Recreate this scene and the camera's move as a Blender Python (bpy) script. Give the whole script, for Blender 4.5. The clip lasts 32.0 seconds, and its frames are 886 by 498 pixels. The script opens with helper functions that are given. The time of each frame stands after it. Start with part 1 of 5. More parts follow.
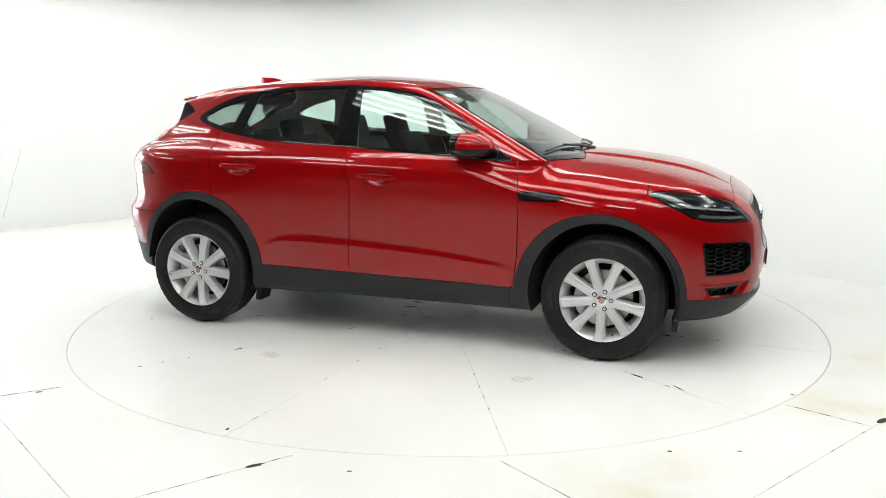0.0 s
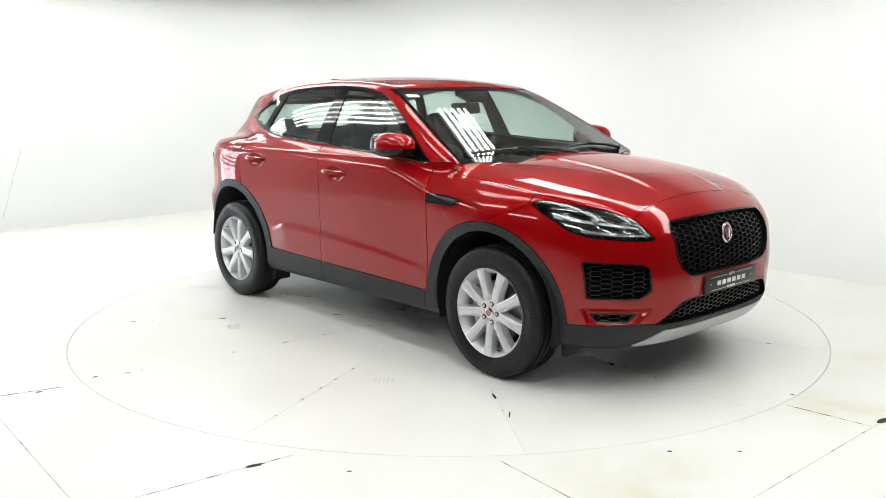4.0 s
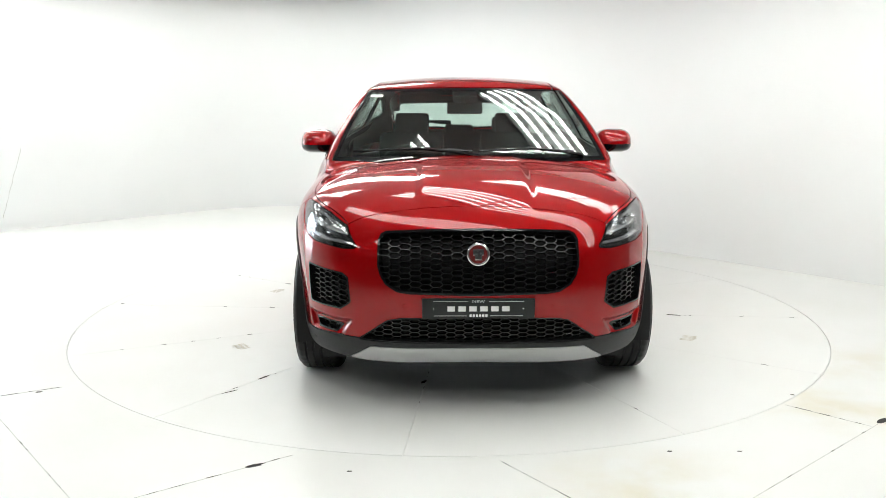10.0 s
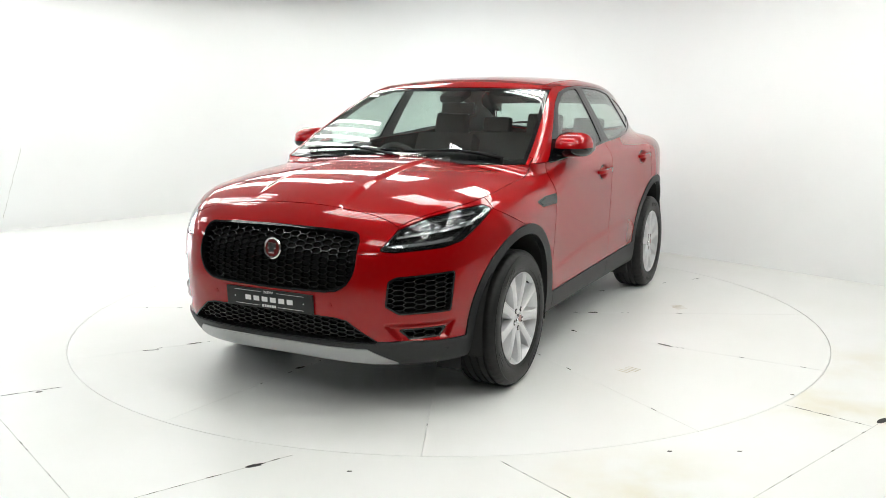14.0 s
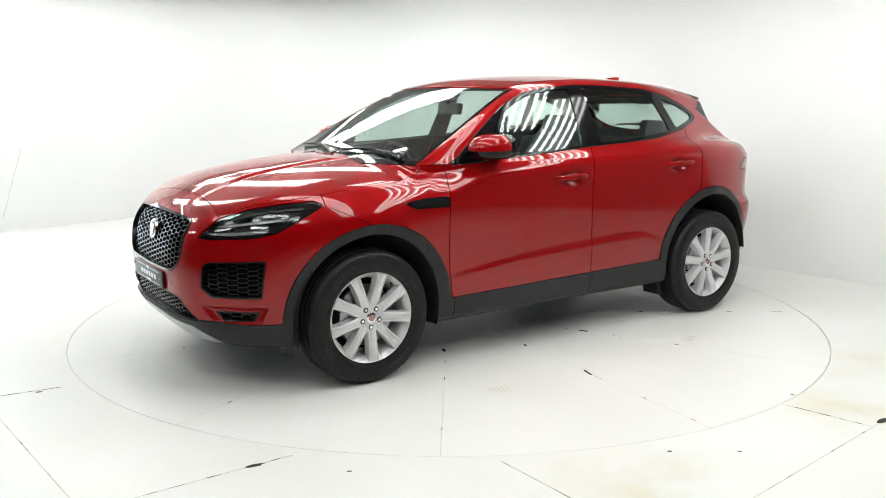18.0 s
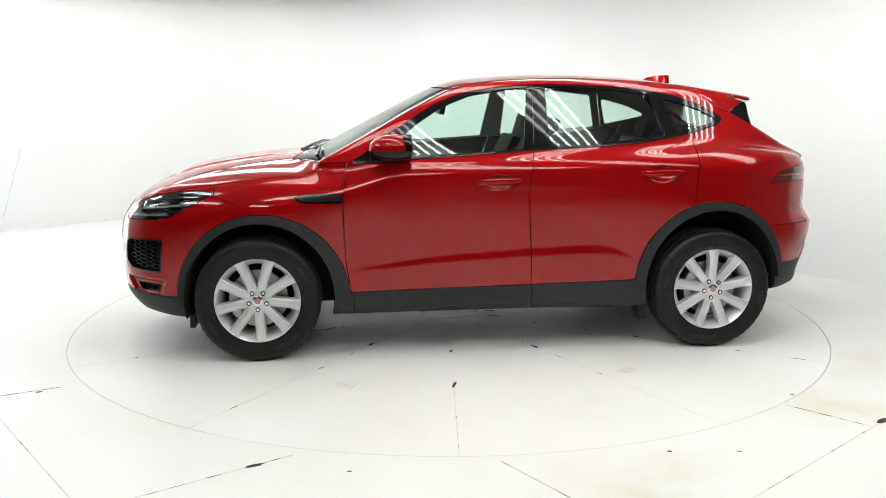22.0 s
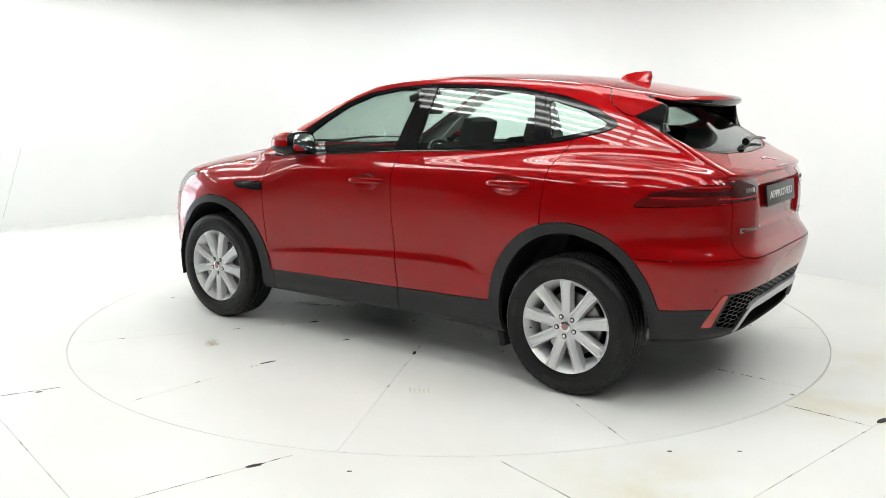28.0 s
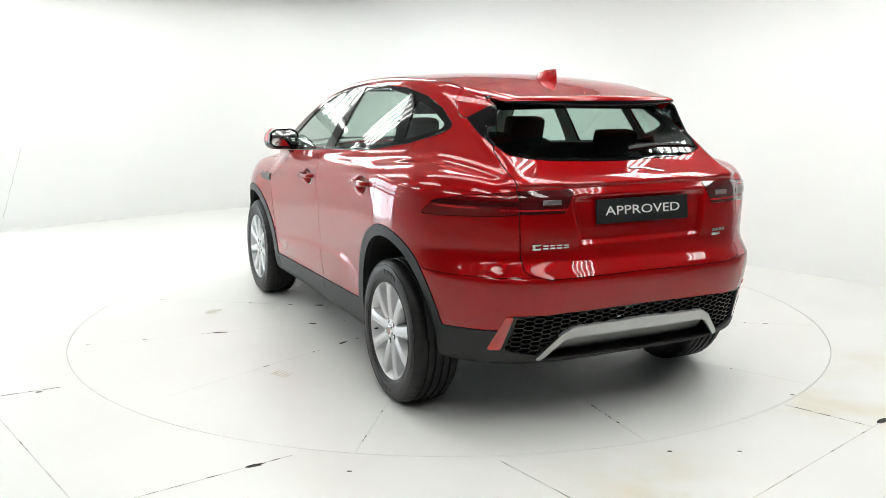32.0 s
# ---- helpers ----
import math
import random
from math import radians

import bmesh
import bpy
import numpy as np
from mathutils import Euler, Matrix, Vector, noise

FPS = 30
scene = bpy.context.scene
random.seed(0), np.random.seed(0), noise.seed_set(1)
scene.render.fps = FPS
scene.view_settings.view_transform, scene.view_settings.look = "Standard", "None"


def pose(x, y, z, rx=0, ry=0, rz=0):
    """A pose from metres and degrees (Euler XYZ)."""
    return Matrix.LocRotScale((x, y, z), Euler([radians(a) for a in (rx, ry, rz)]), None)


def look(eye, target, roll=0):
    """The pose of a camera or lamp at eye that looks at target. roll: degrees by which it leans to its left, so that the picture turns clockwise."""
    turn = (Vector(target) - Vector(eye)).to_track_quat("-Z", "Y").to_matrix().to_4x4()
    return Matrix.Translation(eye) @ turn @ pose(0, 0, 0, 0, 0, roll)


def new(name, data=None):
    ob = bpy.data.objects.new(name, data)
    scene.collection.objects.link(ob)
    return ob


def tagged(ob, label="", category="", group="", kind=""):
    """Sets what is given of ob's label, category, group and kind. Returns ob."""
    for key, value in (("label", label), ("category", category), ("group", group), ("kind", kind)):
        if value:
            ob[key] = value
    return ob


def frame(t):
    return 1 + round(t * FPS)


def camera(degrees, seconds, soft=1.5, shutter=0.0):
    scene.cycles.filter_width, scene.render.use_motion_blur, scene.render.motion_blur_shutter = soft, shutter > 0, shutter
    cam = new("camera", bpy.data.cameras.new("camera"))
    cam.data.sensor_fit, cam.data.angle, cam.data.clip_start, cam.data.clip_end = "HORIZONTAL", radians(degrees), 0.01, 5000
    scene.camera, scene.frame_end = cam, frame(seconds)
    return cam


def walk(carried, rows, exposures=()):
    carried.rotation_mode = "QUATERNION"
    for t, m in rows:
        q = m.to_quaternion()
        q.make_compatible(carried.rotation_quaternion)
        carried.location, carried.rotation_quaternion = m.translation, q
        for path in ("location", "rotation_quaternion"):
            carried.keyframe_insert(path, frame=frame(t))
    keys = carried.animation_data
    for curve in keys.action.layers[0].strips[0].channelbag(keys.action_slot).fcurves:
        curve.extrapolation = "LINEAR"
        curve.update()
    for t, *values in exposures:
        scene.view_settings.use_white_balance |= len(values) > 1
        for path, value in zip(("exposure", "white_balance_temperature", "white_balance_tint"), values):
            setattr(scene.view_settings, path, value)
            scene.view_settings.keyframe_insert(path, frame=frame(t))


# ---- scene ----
# ---- camera ----
SECONDS = 32.0
cam = camera(54.8, SECONDS, soft=0.6)
EYE, AIM = (0.0, -5.875, 1.506), (-0.0338, 0.0291, 0.4400)
walk(cam, [(0.0, look(EYE, AIM, -0.1)), (SECONDS, look(EYE, AIM, -0.1))])

TURN_START, TURN_RATE = -18.886, -7.0368   # degrees, degrees a second
CAR_X, CAR_Y = -0.141, 0.113               # the car on the turntable, from its axis

# ---- light ----
world = bpy.data.worlds.new("studio")
scene.world = world
world.use_nodes = True
world.node_tree.nodes["Background"].inputs["Color"].default_value = (0.5, 0.5, 0.5, 1)
world.node_tree.nodes["Background"].inputs["Strength"].default_value = 0.02
scene.view_settings.exposure = 0.0
TUBE_GLOW = 14.7
CEILING = 2.78


# ---- materials ----
def material(name, color=(0.5, 0.5, 0.5), rough=0.5, metal=0.0, coat=0.0, emit=0.0, glass=0.0, ior=1.45):
    m = bpy.data.materials.new(name)
    m.use_nodes = True
    b = m.node_tree.nodes["Principled BSDF"]
    b.inputs["Base Color"].default_value = (*color, 1)
    b.inputs["Roughness"].default_value = rough
    b.inputs["Metallic"].default_value = metal
    b.inputs["Coat Weight"].default_value = coat
    b.inputs["Coat Roughness"].default_value = 0.02
    b.inputs["Transmission Weight"].default_value = glass
    b.inputs["IOR"].default_value = ior
    if emit:
        b.inputs["Emission Color"].default_value = (*color, 1)
        b.inputs["Emission Strength"].default_value = emit
    return m


def speckle(m, size, low, high, detail=4.0, bump=0.0, bump_size=None, rough=None):
    """Uneven base colour between two colours, bump and gloss by noise at a true size."""
    t = m.node_tree
    b = t.nodes["Principled BSDF"]
    co = t.nodes.new("ShaderNodeTexCoord")
    n = t.nodes.new("ShaderNodeTexNoise")
    n.inputs["Scale"].default_value, n.inputs["Detail"].default_value = 1 / size, detail
    t.links.new(co.outputs["Object"], n.inputs["Vector"])
    r = t.nodes.new("ShaderNodeValToRGB")
    r.color_ramp.elements[0].position, r.color_ramp.elements[1].position = 0.3, 0.7
    r.color_ramp.elements[0].color, r.color_ramp.elements[1].color = (*low, 1), (*high, 1)
    t.links.new(n.outputs["Fac"], r.inputs["Fac"])
    t.links.new(r.outputs["Color"], b.inputs["Base Color"])
    if rough:
        k = t.nodes.new("ShaderNodeMapRange")
        k.inputs["To Min"].default_value, k.inputs["To Max"].default_value = rough
        t.links.new(n.outputs["Fac"], k.inputs["Value"])
        t.links.new(k.outputs["Result"], b.inputs["Roughness"])
    if bump:
        n2 = t.nodes.new("ShaderNodeTexNoise")
        n2.inputs["Scale"].default_value = 1 / (bump_size or size / 8)
        t.links.new(co.outputs["Object"], n2.inputs["Vector"])
        u = t.nodes.new("ShaderNodeBump")
        u.inputs["Strength"].default_value, u.inputs["Distance"].default_value = bump, 0.002
        t.links.new(n2.outputs["Fac"], u.inputs["Height"])
        t.links.new(u.outputs["Normal"], b.inputs["Normal"])
    return m


def clear_glass(name, tint, gloss=0.02):
    """Thin tinted glass: what lies behind shows through, the rest mirrors."""
    m = bpy.data.materials.new(name)
    m.use_nodes = True
    t = m.node_tree
    t.nodes.clear()
    out = t.nodes.new("ShaderNodeOutputMaterial")
    mix, see, mirror = t.nodes.new("ShaderNodeMixShader"), t.nodes.new("ShaderNodeBsdfTransparent"), t.nodes.new("ShaderNodeBsdfGlossy")
    see.inputs["Color"].default_value = (*tint, 1)
    mirror.inputs["Roughness"].default_value = gloss
    lw, up, add = t.nodes.new("ShaderNodeLayerWeight"), t.nodes.new("ShaderNodeMath"), t.nodes.new("ShaderNodeMath")
    lw.inputs["Blend"].default_value = 0.5
    up.operation, up.inputs[1].default_value = "POWER", 4.0
    add.operation, add.inputs[1].default_value, add.inputs[2].default_value = "MULTIPLY_ADD", 0.85, 0.045
    t.links.new(lw.outputs["Facing"], up.inputs[0])
    t.links.new(up.outputs["Value"], add.inputs[0])
    t.links.new(add.outputs["Value"], mix.inputs["Fac"])
    t.links.new(see.outputs["BSDF"], mix.inputs[1])
    t.links.new(mirror.outputs["BSDF"], mix.inputs[2])
    t.links.new(mix.outputs["Shader"], out.inputs["Surface"])
    return m


RED = material("red_paint", (0.300, 0.0011, 0.0024), 0.40, 0.30, coat=1.0)
RED.node_tree.nodes["Principled BSDF"].inputs["Specular IOR Level"].default_value = 0.0
RED.node_tree.nodes["Principled BSDF"].inputs["Coat IOR"].default_value = 1.50
RED.node_tree.nodes["Principled BSDF"].inputs["Coat Roughness"].default_value = 0.008
GLOSS_BLACK = material("gloss_black", (0.005, 0.005, 0.006), 0.05)
GLOSS_BLACK.node_tree.nodes["Principled BSDF"].inputs["Specular IOR Level"].default_value = 0.35
CLAD = speckle(material("grey_black_plastic", rough=0.55), 0.02, (0.011, 0.012, 0.0125), (0.016, 0.017, 0.0175), bump=0.15, bump_size=0.0015)
MESH_BLACK = material("satin_black_plastic", (0.008, 0.008, 0.009), 0.22)
MESH_BLACK.node_tree.nodes["Principled BSDF"].inputs["Specular IOR Level"].default_value = 0.4
DARK = material("dark_lining", (0.008, 0.008, 0.008), 0.8)
TRIM = speckle(material("dark_cabin_cloth", rough=0.8), 0.03, (0.012, 0.012, 0.013), (0.022, 0.022, 0.023), bump=0.3, bump_size=0.003)
PALE_TRIM = material("grey_headlining", (0.34, 0.34, 0.325), 0.8)
CABIN_PLASTIC = speckle(material("cabin_plastic", rough=0.5), 0.05, (0.018, 0.018, 0.020), (0.026, 0.026, 0.028), bump=0.2, bump_size=0.002)
GLASS = clear_glass("green_tinted_glass", (0.885, 0.955, 0.925))
SCREEN_GLASS = clear_glass("clear_screen_glass", (0.90, 0.955, 0.93))
LENS = clear_glass("clear_lamp_lens", (0.96, 0.965, 0.97))
SILVER = speckle(material("silver_alloy", rough=0.36, metal=0.45), 0.15, (0.64, 0.64, 0.65), (0.71, 0.71, 0.72))
SILVER_DARK = material("shaded_alloy", (0.40, 0.40, 0.41), 0.35, 0.85)
SATIN_SILVER = material("satin_silver_paint", (0.50, 0.51, 0.51), 0.35, 0.5, coat=0.3)
CHROME = material("chrome", (0.85, 0.85, 0.86), 0.06, 1.0)
RUBBER = speckle(material("tyre_rubber", rough=0.42), 0.04, (0.009, 0.009, 0.009), (0.014, 0.014, 0.014), bump=0.2, bump_size=0.004)
RUBBER.node_tree.nodes["Principled BSDF"].inputs["Specular IOR Level"].default_value = 0.3
SIDEWALL = material("tyre_raised_rubber", (0.013, 0.013, 0.013), 0.45)
STEEL = material("brushed_steel", (0.35, 0.34, 0.33), 0.35, 1.0)
TAIL_RED = material("red_lamp_lens", (0.12, 0.002, 0.003), 0.05, coat=1.0)
GUIDE_RED = material("red_light_guide", (0.42, 0.012, 0.012), 0.2, coat=1.0)
TAIL_DARK = material("dark_red_lamp_lens", (0.055, 0.002, 0.003), 0.05, coat=1.0)
REFLECTOR_RED = material("red_reflector", (0.46, 0.018, 0.012), 0.15, coat=1.0)
WHITE_LETTER = material("white_lettering", (0.80, 0.80, 0.79), 0.4)
PLATE_BLACK = material("black_plate", (0.012, 0.014, 0.014), 0.35)
LAMP_WHITE = material("lamp_reflector", (0.55, 0.56, 0.58), 0.15, 0.8)
CAP_RED = material("wheel_cap_red", (0.42, 0.24, 0.23), 0.3)
BADGE_RED = material("badge_red", (0.13, 0.012, 0.012), 0.3)


# ---- mesh helpers ----
def mesh_of(name, verts, faces, mats, slots=None, smooth=True, normals=None):
    me = bpy.data.meshes.new(name)
    me.from_pydata([tuple(v) for v in verts], [], [tuple(f) for f in faces])
    for m in mats:
        me.materials.append(m)
    if slots is not None:
        me.polygons.foreach_set("material_index", np.asarray(slots, np.int32))
    me.polygons.foreach_set("use_smooth", np.full(len(me.polygons), smooth))
    if normals is not None:
        me.normals_split_custom_set(normals)
    me.update()
    return me


def child(name, me, parent, label="", at=None):
    ob = new(name, me)
    ob.parent = parent
    if at is not None:
        ob.matrix_basis = at
    return tagged(ob, label)


def part(name, bm, mat, parent, label="", at=None, smooth=True, angle=40):
    """One bmesh as one mesh object under a thing or a part."""
    me = bpy.data.meshes.new(name)
    bm.normal_update()
    if smooth:
        for e in bm.edges:
            if len(e.link_faces) == 2 and e.calc_face_angle(0) > radians(angle):
                e.smooth = False
        for f in bm.faces:
            f.smooth = True
    bm.to_mesh(me)
    bm.free()
    for m in (mat if isinstance(mat, (list, tuple)) else (mat,)):
        me.materials.append(m)
    if parent is None:
        ob = new(name, me)
        if at is not None:
            ob.matrix_basis = at
        return tagged(ob, label)
    return child(name, me, parent, label, at)


def box_bm(sx, sy, sz, x=0, y=0, z=0, bevel=0.0, bm=None, m=None):
    """A box of that size about a centre, its edges rounded."""
    b = bmesh.new()
    bmesh.ops.create_cube(b, size=1.0)
    bmesh.ops.scale(b, vec=(sx, sy, sz), verts=b.verts)
    if bevel:
        bmesh.ops.bevel(b, geom=b.edges[:], offset=bevel, segments=2, profile=0.7, affect="EDGES")
    bmesh.ops.translate(b, vec=(x, y, z), verts=b.verts)
    if m is not None:
        bmesh.ops.transform(b, matrix=m, verts=b.verts)
    if bm is None:
        return b
    me = bpy.data.meshes.new("tmp")
    b.to_mesh(me)
    b.free()
    bm.from_mesh(me)
    bpy.data.meshes.remove(me)
    return bm


def lathe(profile, steps=48, axis="Y", close=False):
    """A bmesh turned about an axis from (radius, along) pairs."""
    bm = bmesh.new()
    rings = []
    for r, a in profile:
        ring = []
        for i in range(steps):
            c, s = math.cos(2 * math.pi * i / steps), math.sin(2 * math.pi * i / steps)
            ring.append(bm.verts.new((r * c, a, r * s) if axis == "Y" else (r * c, r * s, a)))
        rings.append(ring)
    pairs = list(zip(rings, rings[1:])) + ([(rings[-1], rings[0])] if close else [])
    for p, q in pairs:
        for i in range(steps):
            j = (i + 1) % steps
            bm.faces.new((p[i], p[j], q[j], q[i]) if axis != "Y" else (p[i], q[i], q[j], p[j]))
    bmesh.ops.remove_doubles(bm, verts=bm.verts, dist=1e-6)
    bmesh.ops.recalc_face_normals(bm, faces=bm.faces)
    return bm


def tube_bm(points, radius, sides=8, bm=None):
    """A round rod along points."""
    bm = bm or bmesh.new()
    rings = []
    pts = [Vector(p) for p in points]
    for i, p in enumerate(pts):
        d = (pts[min(i + 1, len(pts) - 1)] - pts[max(i - 1, 0)]).normalized()
        u = d.orthogonal().normalized() if abs(d.z) > 0.95 else d.cross(Vector((0, 0, 1))).normalized()
        v = d.cross(u)
        rad = radius[i] if isinstance(radius, (list, tuple)) else radius
        rings.append([bm.verts.new(p + (u * math.cos(2 * math.pi * k / sides) + v * math.sin(2 * math.pi * k / sides)) * rad) for k in range(sides)])
    for a, b in zip(rings, rings[1:]):
        for k in range(sides):
            bm.faces.new((a[k], a[(k + 1) % sides], b[(k + 1) % sides], b[k]))
    bm.faces.new(rings[0][::-1])
    bm.faces.new(rings[-1])
    return bm


def text_mesh(body, size, depth, mat, name, stretch=1.0):
    """Raised letters, centred, in the xz plane facing -y."""
    cu = bpy.data.curves.new(name, "FONT")
    cu.body, cu.size, cu.extrude, cu.align_x, cu.align_y = body, size, depth, "CENTER", "CENTER"
    cu.resolution_u = 3
    ob = bpy.data.objects.new(name, cu)
    scene.collection.objects.link(ob)
    me = bpy.data.meshes.new_from_object(ob.evaluated_get(bpy.context.evaluated_depsgraph_get()))
    bpy.data.objects.remove(ob)
    bpy.data.curves.remove(cu)
    me.transform(Matrix.Rotation(radians(90), 4, "X") @ Matrix.Diagonal((stretch, 1, 1, 1)))
    me.materials.clear()
    me.materials.append(mat)
    return me


def curve(*pts, smooth=True):
    """A smooth curve through (x, y) pairs, straight beyond its ends."""
    p = np.array(sorted(pts), float)
    xs, ys = p[:, 0], p[:, 1]
    m = np.gradient(ys, xs)
    if smooth:
        # slopes that keep the curvature steady from piece to piece
        h = np.diff(xs)
        a = np.eye(len(xs))
        b = m.copy()
        for i in range(1, len(xs) - 1):
            a[i, i - 1:i + 2] = 1 / h[i - 1], 2 / h[i - 1] + 2 / h[i], 1 / h[i]
            b[i] = 3 * ((ys[i] - ys[i - 1]) / h[i - 1] ** 2 + (ys[i + 1] - ys[i]) / h[i] ** 2)
        m = np.linalg.solve(a, b)

    def at(x):
        x = np.asarray(x, float)
        i = np.clip(np.searchsorted(xs, x) - 1, 0, len(xs) - 2)
        h = xs[i + 1] - xs[i]
        s = np.clip((x - xs[i]) / h, 0, 1)
        inside = ((1 + 2 * s) * (1 - s) ** 2) * ys[i] + s * (1 - s) ** 2 * h * m[i] + s * s * (3 - 2 * s) * ys[i + 1] + s * s * (s - 1) * h * m[i + 1]
        return inside + np.where(x < xs[0], (x - xs[0]) * m[0], 0) + np.where(x > xs[-1], (x - xs[-1]) * m[-1], 0)
    return at


def smax(a, b, k):
    h = np.maximum(k - np.abs(a - b), 0) / k
    return np.maximum(a, b) + h * h * k / 4


def smin(a, b, k):
    return -smax(-a, -b, k)


def step(x):
    x = np.clip(x, 0, 1)
    return x * x * (3 - 2 * x)


def poly(u, v, pts, round_by=0.0):
    """Signed distance from a closed outline, negative inside; round_by rounds its corners."""
    p = np.array(pts, float)
    if round_by:
        c = p.mean(0)
        a, b = np.roll(p, 1, 0), np.roll(p, -1, 0)
        area = np.sum(p[:, 0] * b[:, 1] - p[:, 1] * b[:, 0])
        q = []
        for i in range(len(p)):
            e1, e2 = p[i] - a[i], b[i] - p[i]
            n1, n2 = np.array([-e1[1], e1[0]]), np.array([-e2[1], e2[0]])
            n1, n2 = n1 / np.linalg.norm(n1), n2 / np.linalg.norm(n2)
            if area < 0:
                n1, n2 = -n1, -n2
            m = (n1 + n2) / max(1 + n1 @ n2, 0.25)
            q.append(p[i] + m * round_by)
        p = np.array(q)
    d = np.full(np.shape(u), 1e9)
    inside = np.zeros(np.shape(u), bool)
    for (x0, y0), (x1, y1) in zip(p, np.roll(p, -1, 0)):
        ex, ey = x1 - x0, y1 - y0
        wx, wy = u - x0, v - y0
        t = np.clip((wx * ex + wy * ey) / (ex * ex + ey * ey + 1e-12), 0, 1)
        d = np.minimum(d, (wx - ex * t) ** 2 + (wy - ey * t) ** 2)
        cross = ((y0 > v) != (y1 > v)) & (u < (x1 - x0) * (v - y0) / (y1 - y0 + 1e-12) + x0)
        inside ^= cross
    d = np.sqrt(d)
    return np.where(inside, -d, d) - round_by


# ---- the car's skin: one smooth body, later cut into its panels ----
HOOD = curve((0.5, 1.172), (0.95, 1.157), (1.25, 1.142), (1.55, 1.106), (1.83, 1.045), (2.03, 0.961), (2.13, 0.897), (2.2, 0.83))
DECK = curve((0.8, 1.13), (0.0, 1.15), (-0.9, 1.19), (-1.3, 1.22), (-1.7, 1.20), (-2.0, 1.145), (-2.15, 1.11))
ROOF = curve((0.45, 1.50), (0.279, 1.566), (0.111, 1.602), (-0.076, 1.622), (-0.262, 1.632), (-0.448, 1.636), (-0.634, 1.633), (-0.82, 1.625),
             (-1.006, 1.613), (-1.192, 1.594), (-1.378, 1.568), (-1.565, 1.538), (-1.752, 1.505), (-1.857, 1.488))
SIDE = curve((0.18, 0.86), (0.3, 0.895), (0.42, 0.908), (0.6, 0.918), (0.8, 0.932), (0.95, 0.937), (1.05, 0.934), (1.15, 0.914), (1.25, 0.85), (1.35, 0.78))
FRONT = curve((0.2, 2.05), (0.27, 2.12), (0.36, 2.185), (0.48, 2.205), (0.6, 2.212), (0.7, 2.205), (0.79, 2.190), (0.86, 2.165), (0.95, 2.12), (1.1, 2.02))
REAR = curve((0.2, 1.97), (0.3, 2.05), (0.45, 2.10), (0.56, 2.135), (0.64, 2.155), (0.70, 2.163), (0.725, 2.161), (0.738, 2.154), (0.80, 2.112), (0.815, 2.107), (0.9, 2.106),
             (1.0, 2.108), (1.07, 2.104), (1.12, 2.080), (1.2, 2.03), smooth=False)
NARROW = curve((1.5, 0.16), (0.946, 0.052), (0.6, 0.010), (0.2, 0.0), (-0.5, 0.0), (-1.0, 0.034), (-1.455, 0.128), (-1.65, 0.186), (-1.873, 0.262), (-2.1, 0.34))
CREASE_TOP = curve((0.77, 0.540), (0.266, 0.597), (-0.237, 0.631), (-0.544, 0.644), (-0.738, 0.618), (-0.804, 0.592))
CREASE_LOW = curve((0.77, 0.534), (0.266, 0.554), (-0.238, 0.578), (-0.804, 0.586))
CHANNEL = [(0.9 * math.atan2(y, x - 1.2), z) for x, y, z in ((2.13, 0.60, 0.462), (1.88, 0.825, 0.458), (1.90, 0.80, 0.385), (2.09, 0.655, 0.383))]


